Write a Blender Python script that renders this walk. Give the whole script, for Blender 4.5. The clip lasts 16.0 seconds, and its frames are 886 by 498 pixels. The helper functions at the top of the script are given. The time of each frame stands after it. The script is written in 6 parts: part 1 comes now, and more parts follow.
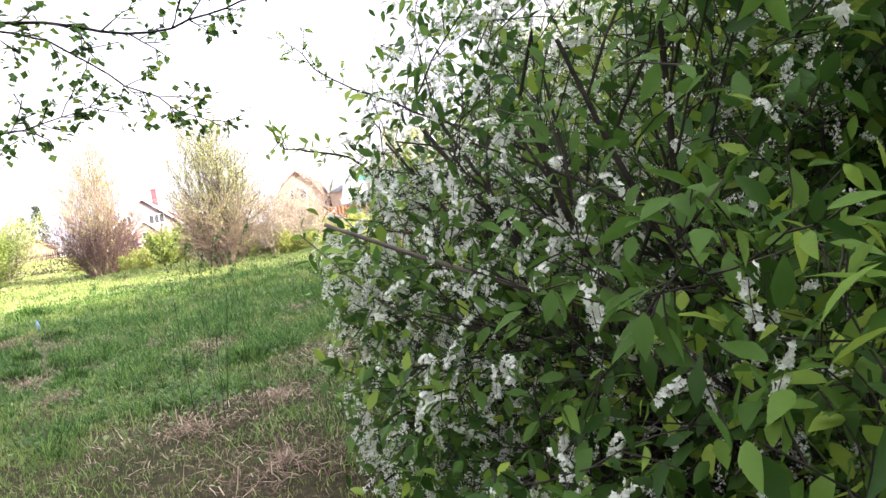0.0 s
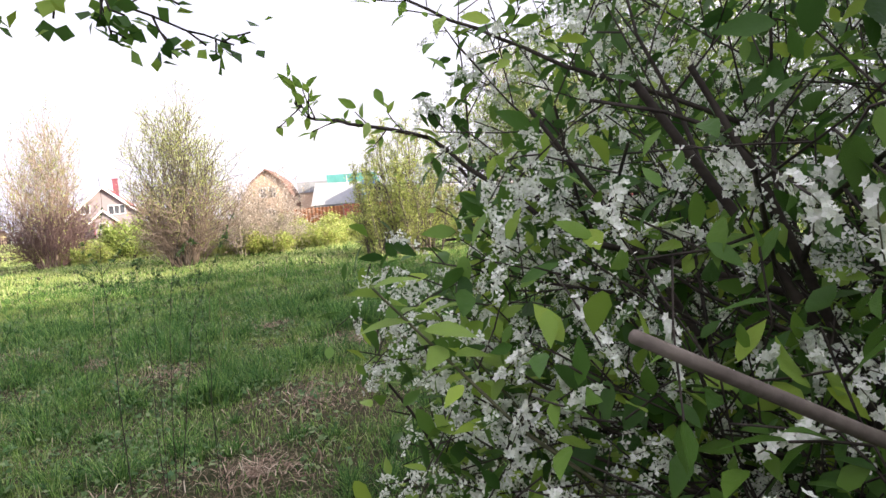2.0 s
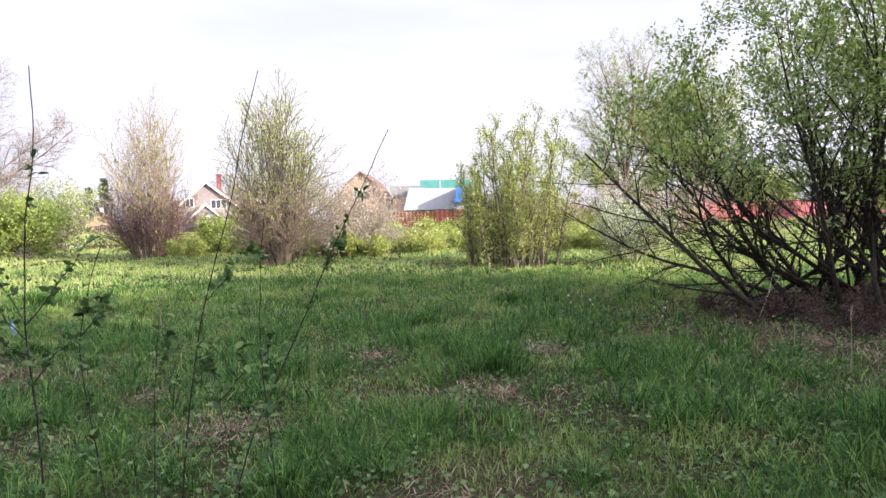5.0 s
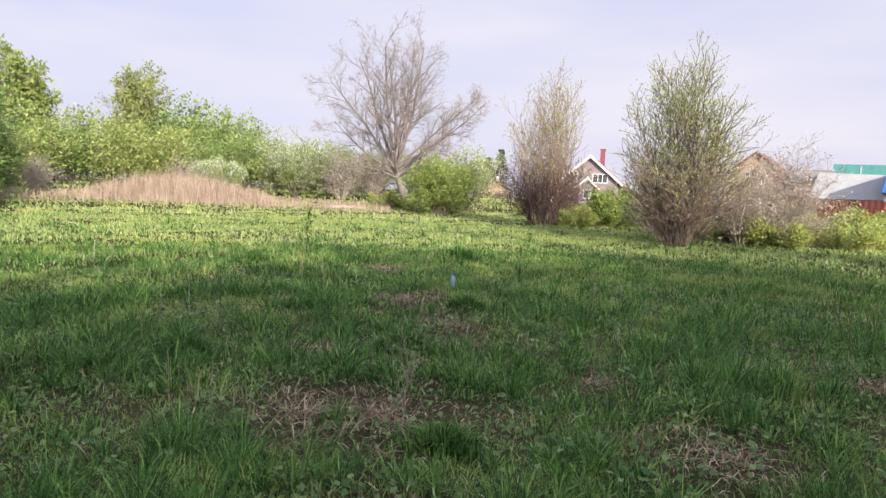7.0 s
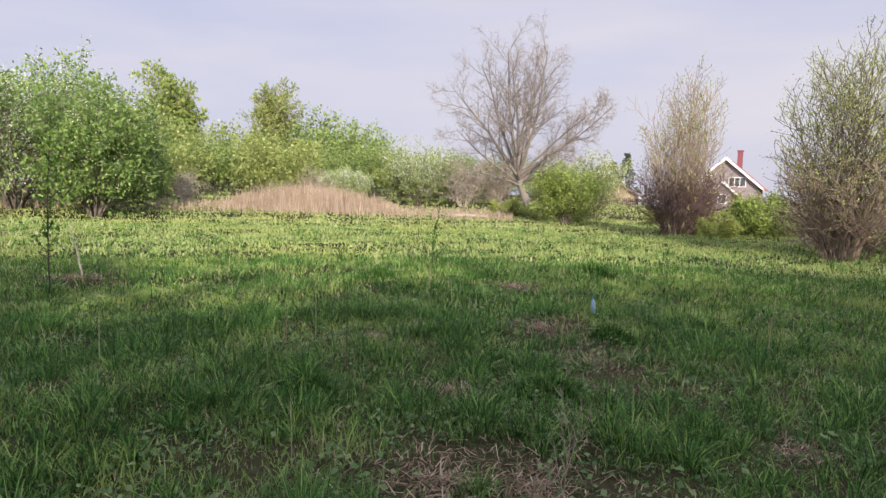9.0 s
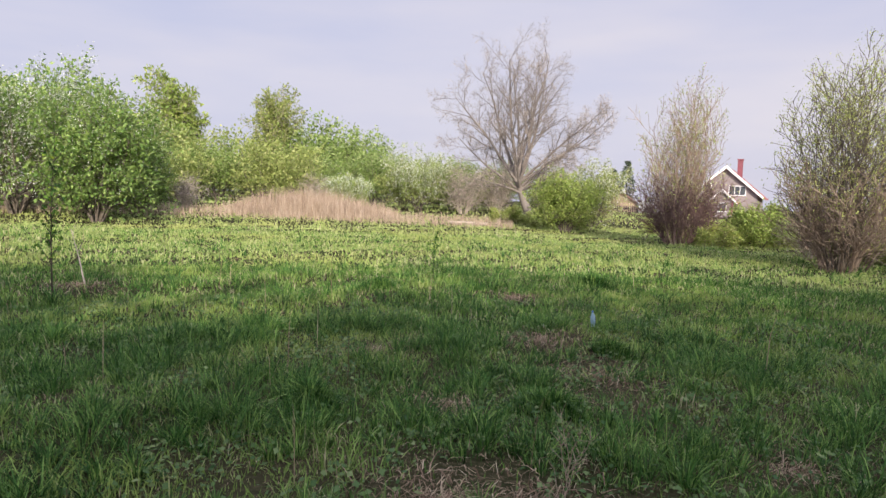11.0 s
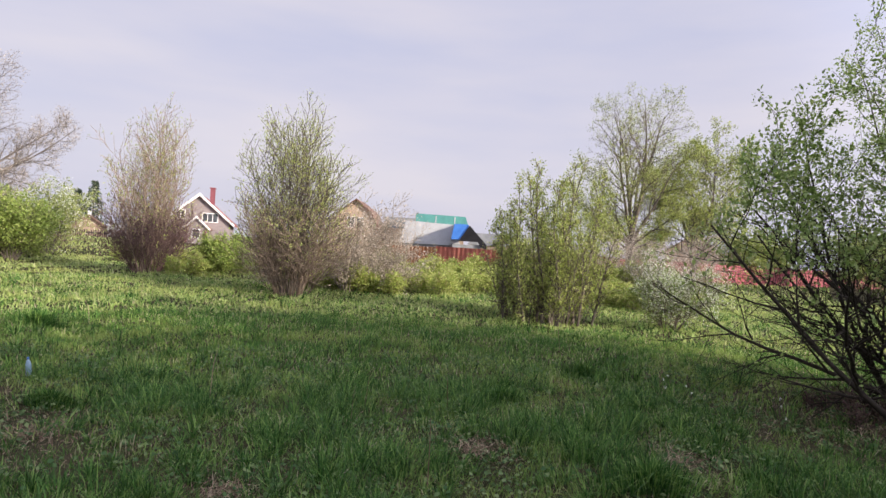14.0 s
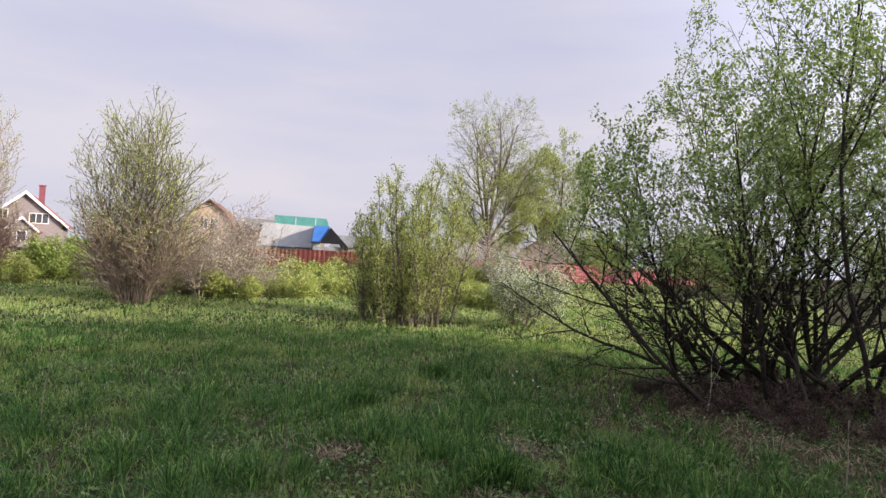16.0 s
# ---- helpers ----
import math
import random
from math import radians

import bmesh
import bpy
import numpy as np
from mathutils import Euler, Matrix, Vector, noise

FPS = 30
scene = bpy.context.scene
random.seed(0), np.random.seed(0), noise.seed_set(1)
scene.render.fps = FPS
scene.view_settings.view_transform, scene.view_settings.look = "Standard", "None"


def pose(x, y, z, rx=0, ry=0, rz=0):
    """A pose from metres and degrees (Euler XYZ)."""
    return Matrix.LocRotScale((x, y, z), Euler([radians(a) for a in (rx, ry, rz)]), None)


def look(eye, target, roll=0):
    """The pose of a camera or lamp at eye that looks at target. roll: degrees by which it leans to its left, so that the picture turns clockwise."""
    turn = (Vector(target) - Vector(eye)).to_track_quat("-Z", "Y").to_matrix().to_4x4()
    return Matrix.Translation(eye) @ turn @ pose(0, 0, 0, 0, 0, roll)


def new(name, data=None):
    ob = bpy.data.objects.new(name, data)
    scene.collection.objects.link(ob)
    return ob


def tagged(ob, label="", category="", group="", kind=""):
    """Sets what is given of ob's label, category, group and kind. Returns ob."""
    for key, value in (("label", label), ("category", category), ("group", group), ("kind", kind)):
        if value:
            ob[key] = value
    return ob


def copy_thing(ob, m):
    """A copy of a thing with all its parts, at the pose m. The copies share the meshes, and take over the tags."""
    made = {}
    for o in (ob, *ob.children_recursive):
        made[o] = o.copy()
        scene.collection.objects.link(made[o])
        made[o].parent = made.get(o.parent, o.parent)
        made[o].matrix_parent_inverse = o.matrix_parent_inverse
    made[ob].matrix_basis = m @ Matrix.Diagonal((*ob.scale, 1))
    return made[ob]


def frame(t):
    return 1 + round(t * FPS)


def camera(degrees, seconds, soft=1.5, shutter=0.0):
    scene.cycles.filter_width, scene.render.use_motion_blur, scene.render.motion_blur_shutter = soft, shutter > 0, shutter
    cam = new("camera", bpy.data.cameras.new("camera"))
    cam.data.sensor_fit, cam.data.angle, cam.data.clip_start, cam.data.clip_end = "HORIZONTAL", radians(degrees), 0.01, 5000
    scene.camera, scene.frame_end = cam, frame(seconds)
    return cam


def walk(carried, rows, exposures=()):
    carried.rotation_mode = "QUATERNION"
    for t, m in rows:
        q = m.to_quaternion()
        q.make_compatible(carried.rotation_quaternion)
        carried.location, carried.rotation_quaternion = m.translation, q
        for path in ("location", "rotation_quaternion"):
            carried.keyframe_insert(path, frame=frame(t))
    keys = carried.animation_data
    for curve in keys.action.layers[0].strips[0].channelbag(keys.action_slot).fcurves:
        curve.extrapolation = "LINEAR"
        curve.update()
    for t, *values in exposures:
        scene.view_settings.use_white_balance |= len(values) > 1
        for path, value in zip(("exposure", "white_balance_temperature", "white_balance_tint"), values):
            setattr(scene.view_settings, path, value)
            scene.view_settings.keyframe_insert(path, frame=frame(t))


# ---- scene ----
cam = camera(69.1, 16.0)
PATH = [
    (0, (0.804, -4.373, 1.475), (1.083, -2.4, 1.312), -8.3),
    (0.5, (0.737, -4.049, 1.488), (0.977, -2.072, 1.31), -7.5),
    (1, (0.685, -3.623, 1.453), (0.976, -1.653, 1.27), -5.5),
    (1.5, (0.57, -3.25, 1.495), (0.926, -1.289, 1.33), -4.8),
    (2, (0.502, -2.814, 1.557), (0.886, -0.857, 1.407), -4.9),
    (2.5, (0.409, -2.41, 1.594), (0.825, -0.459, 1.445), -5.0),
    (3, (0.29, -2.012, 1.584), (0.731, -0.066, 1.457), -5.3),
    (5.3, (0.091, -0.253, 1.511), (0.055, 1.743, 1.403), -0.3),
    (5.5, (0.039, -0.14, 1.509), (-0.145, 1.848, 1.386), 0.3),
    (6, (-0.163, 0.019, 1.469), (-0.664, 1.95, 1.323), 1.4),
    (6.2, (-0.29, 0.086, 1.456), (-0.857, 1.998, 1.31), 1.9),
    (6.5, (-0.53, 0.183, 1.427), (-1.202, 2.061, 1.279), 2.9),
    (7, (-0.943, 0.437, 1.436), (-1.891, 2.189, 1.257), 2.3),
    (7.5, (-1.215, 0.755, 1.413), (-2.383, 2.366, 1.216), 1.4),
    (8, (-1.339, 0.911, 1.457), (-2.543, 2.496, 1.266), 1.3),
    (8.5, (-1.419, 0.926, 1.503), (-2.657, 2.486, 1.326), 1.6),
    (9, (-1.484, 0.919, 1.555), (-2.74, 2.466, 1.381), 1.7),
    (9.5, (-1.484, 0.906, 1.595), (-2.75, 2.445, 1.425), 1.8),
    (12, (-1.409, 0.863, 1.698), (-2.624, 2.446, 1.561), 3.0),
    (12.5, (-1.318, 0.889, 1.743), (-2.15, 2.706, 1.66), 4.1),
    (13, (-1.234, 0.836, 1.774), (-1.607, 2.801, 1.74), 4.2),
    (13.5, (-1.179, 0.809, 1.784), (-1.259, 2.808, 1.772), 3.7),
    (14, (-1.147, 0.77, 1.794), (-0.971, 2.762, 1.794), 3.5),
    (14.5, (-1.131, 0.709, 1.807), (-0.768, 2.676, 1.82), 3.5),
    (15, (-1.12, 0.682, 1.818), (-0.672, 2.631, 1.838), 3.4),
    (15.5, (-1.117, 0.664, 1.823), (-0.611, 2.598, 1.849), 3.3),
    (16, (-1.122, 0.614, 1.838), (-0.529, 2.524, 1.868), 3.1),
]
EXPOSURES = [(0, 1.95, 6850, 13), (0.5, 1.45, 6850, 13), (1.0, 1.32, 6850, 13), (3, 1.36, 6750, 13), (5.5, 1.0, 6450, 12), (6.5, 0.78, 6500, 12), (7.5, 0.62, 6550, 11), (9, 0.47, 6600, 11), (12, 0.47, 6600, 12), (16, 0.48, 6650, 12)]
walk(cam, [(t, look(eye, target, roll)) for t, eye, target, roll in PATH], EXPOSURES)

# ---- light: hazy morning sky and one low sun behind the walker's right shoulder ----
SUN_EL, SUN_AZ = radians(19), radians(128)  # azimuth clockwise from +y
world = bpy.data.worlds.new("world")
scene.world = world
world.use_nodes = True
wn, wl = world.node_tree.nodes, world.node_tree.links
wn.clear()
sky = wn.new("ShaderNodeTexSky")
sky.sky_type = "NISHITA"
sky.sun_disc = False
sky.sun_elevation, sky.sun_rotation = SUN_EL, SUN_AZ
sky.air_density, sky.dust_density, sky.ozone_density = 1.0, 3.0, 2.0
coord = wn.new("ShaderNodeTexCoord")
stretch = wn.new("ShaderNodeMapping")
stretch.inputs["Scale"].default_value = (1.0, 1.0, 5.0)
cloud = wn.new("ShaderNodeTexNoise")
cloud.inputs["Scale"].default_value = 1.6
cloud.inputs["Detail"].default_value = 5
tone = wn.new("ShaderNodeValToRGB")
tone.color_ramp.elements[0].position, tone.color_ramp.elements[0].color = 0.3, (6.3, 6.7, 9.0, 1)
tone.color_ramp.elements[1].position, tone.color_ramp.elements[1].color = 0.7, (8.6, 8.3, 9.3, 1)
haze = wn.new("ShaderNodeMix")
haze.data_type = "RGBA"
haze.inputs[0].default_value = 0.88
back = wn.new("ShaderNodeBackground")
back.inputs["Strength"].default_value = 0.073
wout = wn.new("ShaderNodeOutputWorld")
wl.new(coord.outputs["Generated"], stretch.inputs["Vector"])
wl.new(stretch.outputs["Vector"], cloud.inputs["Vector"])
wl.new(cloud.outputs["Fac"], tone.inputs["Fac"])
wl.new(sky.outputs["Color"], haze.inputs[6])
wl.new(tone.outputs["Color"], haze.inputs[7])
glow = wn.new("ShaderNodeVectorMath")  # haze is brighter round the sun
glow.operation = "DOT_PRODUCT"
glow.inputs[1].default_value = (math.sin(SUN_AZ) * math.cos(SUN_EL), math.cos(SUN_AZ) * math.cos(SUN_EL), math.sin(SUN_EL))
lift = wn.new("ShaderNodeMapRange")
lift.interpolation_type = "SMOOTHSTEP"
for key, value in (("From Min", -0.1), ("From Max", 1.0), ("To Min", 0.93), ("To Max", 2.6)):
    lift.inputs[key].default_value = value
bright = wn.new("ShaderNodeVectorMath")
bright.operation = "SCALE"
wl.new(coord.outputs["Generated"], glow.inputs[0])
wl.new(glow.outputs["Value"], lift.inputs["Value"])
wl.new(haze.outputs[2], bright.inputs[0])
wl.new(lift.outputs["Result"], bright.inputs["Scale"])
wl.new(bright.outputs["Vector"], back.inputs["Color"])
wl.new(back.outputs["Background"], wout.inputs["Surface"])
sun = new("sun", bpy.data.lights.new("sun", "SUN"))
sun.data.energy, sun.data.angle, sun.data.color = 5.0, radians(0.6), (1.0, 0.9, 0.76)
sun_way = Vector((math.sin(SUN_AZ) * math.cos(SUN_EL), math.cos(SUN_AZ) * math.cos(SUN_EL), math.sin(SUN_EL)))
sun.matrix_world = look(sun_way * 60, (0, 0, 0))


# ---- materials ----
def shader(name):
    m = bpy.data.materials.new(name)
    m.use_nodes = True
    return m, m.node_tree.nodes, m.node_tree.links, m.node_tree.nodes["Principled BSDF"]


def ramp(nodes, stops):
    r = nodes.new("ShaderNodeValToRGB")
    els = r.color_ramp.elements
    while len(els) < len(stops):
        els.new(0.5)
    for e, (p, c) in zip(els, stops):
        e.position, e.color = p, (*c, 1)
    return r


def surface(name, dark, light, scale=6.0, rough=0.8, bump=0.3, depth=0.01, fine=60.0, metal=0.0, squash=(1, 1, 1)):
    """A worn, two-scale surface between two colours."""
    m, n, l, bsdf = shader(name)
    tc, mp = n.new("ShaderNodeTexCoord"), n.new("ShaderNodeMapping")
    mp.inputs["Scale"].default_value = squash
    big, small = n.new("ShaderNodeTexNoise"), n.new("ShaderNodeTexNoise")
    big.inputs["Scale"].default_value, small.inputs["Scale"].default_value = scale, fine
    big.inputs["Detail"].default_value = small.inputs["Detail"].default_value = 4
    l.new(tc.outputs["Object"], mp.inputs["Vector"])
    l.new(mp.outputs["Vector"], big.inputs["Vector"])
    l.new(mp.outputs["Vector"], small.inputs["Vector"])
    add = n.new("ShaderNodeMath")
    add.operation = "MULTIPLY_ADD"
    add.inputs[1].default_value = 0.35
    l.new(small.outputs["Fac"], add.inputs[0])
    half = n.new("ShaderNodeMath")
    half.operation = "MULTIPLY"
    half.inputs[1].default_value = 0.65
    l.new(big.outputs["Fac"], half.inputs[0])
    l.new(half.outputs[0], add.inputs[2])
    r = ramp(n, ((0.3, dark), (0.7, light)))
    l.new(add.outputs[0], r.inputs["Fac"])
    l.new(r.outputs["Color"], bsdf.inputs["Base Color"])
    bsdf.inputs["Roughness"].default_value, bsdf.inputs["Metallic"].default_value = rough, metal
    bsdf.inputs["Specular IOR Level"].default_value = 0.5 if rough < 0.7 else 0.15
    b = n.new("ShaderNodeBump")
    b.inputs["Strength"].default_value, b.inputs["Distance"].default_value = bump, depth
    l.new(add.outputs[0], b.inputs["Height"])
    l.new(b.outputs["Normal"], bsdf.inputs["Normal"])
    return m


def leafy(name, stops, through_light=0.35, rough=0.5, patch=None, patch_scale=0.5, gate=(0.5, 0.62), veins=False, lush=None, sheen=0.3):
    """Leaves, petals or blades: a colour for each island, with light passing through; patch: a second colour in patches on the ground."""
    m, n, l, bsdf = shader(name)
    geo = n.new("ShaderNodeNewGeometry")
    r = ramp(n, stops)
    l.new(geo.outputs["Random Per Island"], r.inputs["Fac"])
    colour = r.outputs["Color"]
    if patch:
        noise_tex = n.new("ShaderNodeTexNoise")
        noise_tex.inputs["Scale"].default_value = patch_scale
        noise_tex.inputs["Detail"].default_value = 4
        l.new(geo.outputs["Position"], noise_tex.inputs["Vector"])
        cut = n.new("ShaderNodeMapRange")
        cut.inputs["From Min"].default_value, cut.inputs["From Max"].default_value = gate
        l.new(noise_tex.outputs["Fac"], cut.inputs["Value"])
        mix = n.new("ShaderNodeMix")
        mix.data_type = "RGBA"
        l.new(cut.outputs["Result"], mix.inputs[0])
        l.new(colour, mix.inputs[6])
        mix.inputs[7].default_value = (*patch, 1)
        colour = mix.outputs[2]
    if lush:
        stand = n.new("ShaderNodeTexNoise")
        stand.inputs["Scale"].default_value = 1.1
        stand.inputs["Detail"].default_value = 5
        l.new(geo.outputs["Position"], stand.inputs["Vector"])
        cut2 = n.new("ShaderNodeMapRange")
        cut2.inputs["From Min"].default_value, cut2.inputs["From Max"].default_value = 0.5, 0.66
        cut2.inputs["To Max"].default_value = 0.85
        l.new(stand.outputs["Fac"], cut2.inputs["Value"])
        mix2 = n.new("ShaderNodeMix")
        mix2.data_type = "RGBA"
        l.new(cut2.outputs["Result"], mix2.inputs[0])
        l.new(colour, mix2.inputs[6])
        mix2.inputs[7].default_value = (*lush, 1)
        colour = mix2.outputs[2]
    if veins:
        grain = n.new("ShaderNodeTexNoise")
        grain.inputs["Scale"].default_value = 45
        grain.inputs["Detail"].default_value = 3
        tc = n.new("ShaderNodeTexCoord")
        l.new(tc.outputs["Object"], grain.inputs["Vector"])
        bump = n.new("ShaderNodeBump")
        bump.inputs["Strength"].default_value, bump.inputs["Distance"].default_value = 0.5, 0.006
        l.new(grain.outputs["Fac"], bump.inputs["Height"])
        l.new(bump.outputs["Normal"], bsdf.inputs["Normal"])
    l.new(colour, bsdf.inputs["Base Color"])
    bsdf.inputs["Roughness"].default_value = rough
    bsdf.inputs["Specular IOR Level"].default_value = sheen
    clear = n.new("ShaderNodeBsdfTranslucent")
    l.new(colour, clear.inputs["Color"])
    both = n.new("ShaderNodeMixShader")
    both.inputs[0].default_value = through_light
    l.new(bsdf.outputs[0], both.inputs[1])
    l.new(clear.outputs[0], both.inputs[2])
    l.new(both.outputs[0], n["Material Output"].inputs["Surface"])
    return m


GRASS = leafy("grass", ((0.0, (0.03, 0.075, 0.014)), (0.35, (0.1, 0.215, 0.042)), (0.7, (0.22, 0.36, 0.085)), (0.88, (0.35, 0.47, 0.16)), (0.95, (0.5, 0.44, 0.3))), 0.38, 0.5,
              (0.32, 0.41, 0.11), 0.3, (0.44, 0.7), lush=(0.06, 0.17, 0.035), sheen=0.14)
# lighter copy of the grass: sunlight on the open meadow put into the colour
LIT_GRASS = leafy("lit_grass", ((0.0, (0.2, 0.3, 0.085)), (0.4, (0.32, 0.43, 0.13)), (0.8, (0.42, 0.51, 0.18)), (0.95, (0.54, 0.54, 0.3))), 0.42, 0.5, (0.42, 0.47, 0.16), 0.3, (0.44, 0.7), sheen=0.3)
TUFT_GRASS = leafy("tuft_grass", ((0.0, (0.014, 0.045, 0.01)), (0.4, (0.045, 0.125, 0.025)), (0.75, (0.11, 0.235, 0.055)), (1.0, (0.28, 0.42, 0.11))), 0.33, 0.5, sheen=0.16)
STRAW = leafy("dry_grass", ((0.0, (0.13, 0.08, 0.055)), (0.55, (0.32, 0.235, 0.17)), (0.85, (0.48, 0.38, 0.27)), (1.0, (0.62, 0.53, 0.4))), 0.25, 0.8, sheen=0.1)
REED = leafy("reed", ((0.0, (0.26, 0.19, 0.14)), (0.6, (0.42, 0.325, 0.24)), (1.0, (0.56, 0.46, 0.36))), 0.25, 0.7)
HERB = leafy("herb", ((0.0, (0.06, 0.13, 0.05)), (0.6, (0.12, 0.2, 0.075)), (1.0, (0.24, 0.31, 0.14))), 0.3, 0.6, sheen=0.15)
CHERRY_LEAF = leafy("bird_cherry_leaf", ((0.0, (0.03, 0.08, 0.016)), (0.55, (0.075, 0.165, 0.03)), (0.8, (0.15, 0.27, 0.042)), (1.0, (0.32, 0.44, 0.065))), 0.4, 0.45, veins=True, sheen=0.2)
FRESH_LEAF = leafy("fresh_leaf", ((0.0, (0.16, 0.3, 0.05)), (1.0, (0.3, 0.43, 0.08))), 0.45, 0.4, veins=True, sheen=0.4)
PETAL = leafy("petal", ((0.0, (0.68, 0.72, 0.6)), (1.0, (0.86, 0.87, 0.8))), 0.35, 0.6)
WILLOW_LEAF = leafy("willow_leaf", ((0.0, (0.26, 0.34, 0.08)), (0.6, (0.4, 0.46, 0.13)), (1.0, (0.52, 0.54, 0.22))), 0.4, 0.5)
SALLOW_LEAF = leafy("sallow_leaf", ((0.0, (0.15, 0.24, 0.06)), (0.6, (0.26, 0.36, 0.1)), (1.0, (0.4, 0.46, 0.2))), 0.4, 0.45)
SHRUB_LEAF = leafy("shrub_leaf", ((0.0, (0.19, 0.28, 0.06)), (0.6, (0.3, 0.39, 0.095)), (1.0, (0.45, 0.5, 0.17))), 0.4, 0.5)
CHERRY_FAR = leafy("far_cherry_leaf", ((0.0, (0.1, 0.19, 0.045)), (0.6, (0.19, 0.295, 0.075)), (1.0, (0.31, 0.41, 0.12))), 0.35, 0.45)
HEDGE_LEAF = leafy("hedge_leaf", ((0.0, (0.24, 0.32, 0.07)), (0.6, (0.36, 0.42, 0.11)), (1.0, (0.5, 0.5, 0.2))), 0.4, 0.5)
WOOD_LEAF = leafy("wood_leaf", ((0.0, (0.2, 0.27, 0.07)), (0.6, (0.32, 0.38, 0.11)), (1.0, (0.46, 0.48, 0.2))), 0.35, 0.5)
ELM_LEAF = leafy("elm_leaf", ((0.0, (0.04, 0.09, 0.025)), (0.6, (0.085, 0.16, 0.045)), (1.0, (0.17, 0.26, 0.07))), 0.22, 0.45, veins=True)
DEAD_LEAF = leafy("dead_leaf", ((0.0, (0.025, 0.018, 0.013)), (0.7, (0.06, 0.042, 0.03)), (1.0, (0.16, 0.11, 0.08))), 0.15, 0.7)
NEEDLE = leafy("needle", ((0.0, (0.03, 0.05, 0.03)), (1.0, (0.07, 0.1, 0.06))), 0.1, 0.6)
BUD = leafy("bud", ((0.0, (0.36, 0.3, 0.25)), (1.0, (0.56, 0.5, 0.43))), 0.3, 0.6)
BARK = surface("bark", (0.06, 0.05, 0.04), (0.2, 0.17, 0.14), 9, 0.9, 0.7, 0.01, 50)
BARK_GREY = surface("grey_bark", (0.1, 0.088, 0.08), (0.28, 0.245, 0.22), 9, 0.9, 0.6, 0.01, 50)
BARK_DARK = surface("dark_bark", (0.018, 0.015, 0.012), (0.07, 0.058, 0.048), 14, 0.85, 0.6, 0.004, 70)
BARK_RED = surface("reddish_bark", (0.2, 0.145, 0.11), (0.42, 0.33, 0.26), 9, 0.9, 0.5, 0.01, 50)
BARK_TAN = surface("tan_bark", (0.13, 0.095, 0.075), (0.33, 0.26, 0.2), 9, 0.9, 0.5, 0.01, 50)
BARK_PLUM = surface("plum_bark", (0.075, 0.048, 0.045), (0.23, 0.155, 0.14), 9, 0.9, 0.5, 0.01, 50)
BARK_PALE = surface("pale_bark", (0.22, 0.185, 0.15), (0.46, 0.4, 0.33), 9, 0.9, 0.5, 0.01, 50)
TWIG_GREEN = surface("green_twig", (0.05, 0.06, 0.03), (0.13, 0.12, 0.07), 30, 0.7, 0.4, 0.002, 120)


# ---- building helpers ----
def mesh_from(name, verts, groups, mats, smooth=False):
    """A mesh from an array of points and (faces, material index) groups; each faces array has one width."""
    me = bpy.data.meshes.new(name)
    verts = np.asarray(verts, np.float32).reshape(-1, 3)
    groups = [(np.asarray(f, np.int32), mi) for f, mi in groups if len(f)]
    loops = np.concatenate([f.ravel() for f, _ in groups])
    sizes = np.concatenate([np.full(len(f), f.shape[1], np.int32) for f, _ in groups])
    starts = np.concatenate(([0], np.cumsum(sizes)[:-1])).astype(np.int32)
    me.vertices.add(len(verts))
    me.vertices.foreach_set("co", verts.ravel())
    me.loops.add(len(loops))
    me.loops.foreach_set("vertex_index", loops)
    me.polygons.add(len(sizes))
    me.polygons.foreach_set("loop_start", starts)
    me.polygons.foreach_set("material_index", np.concatenate([np.full(len(f), mi, np.int32) for f, mi in groups]))
    if smooth:
        me.polygons.foreach_set("use_smooth", np.ones(len(sizes), bool))
    me.update(calc_edges=True)
    me.validate()
    for m in mats:
        me.materials.append(m)
    return me


def part(name, bm, material, parent, label=""):
    """Links a bmesh, or a finished mesh, as one mesh object under a thing or a part."""
    if isinstance(bm, bpy.types.Mesh):
        me = bm
    else:
        me = bpy.data.meshes.new(name)
        bm.to_mesh(me)
        bm.free()
        me.materials.append(material)
    ob = new(name, me)
    ob.parent = parent
    return tagged(ob, label)


def thing(name, m, label, category, group="", kind=""):
    ob = new(name)
    ob.matrix_world = m
    return tagged(ob, label, category, group, kind)


def box(bm, x0, x1, y0, y1, z0, z1):
    vs = [bm.verts.new((x, y, z)) for z in (z0, z1) for x, y in ((x0, y0), (x1, y0), (x1, y1), (x0, y1))]
    for f in ((3, 2, 1, 0), (4, 5, 6, 7), (0, 1, 5, 4), (1, 2, 6, 5), (2, 3, 7, 6), (3, 0, 4, 7)):
        bm.faces.new([vs[i] for i in f])
    return vs


def boxes(*spans):
    bm = bmesh.new()
    for s in spans:
        box(bm, *s)
    return bm


def prism(outline, y0, y1):
    """A closed outline in x and z, drawn out from y0 to y1."""
    bm = bmesh.new()
    a = [bm.verts.new((x, y0, z)) for x, z in outline]
    b = [bm.verts.new((x, y1, z)) for x, z in outline]
    bm.faces.new(a)
    bm.faces.new(b[::-1])
    for i in range(len(a)):
        j = (i + 1) % len(a)
        bm.faces.new((a[j], a[i], b[i], b[j]))
    bmesh.ops.recalc_face_normals(bm, faces=bm.faces)
    return bm


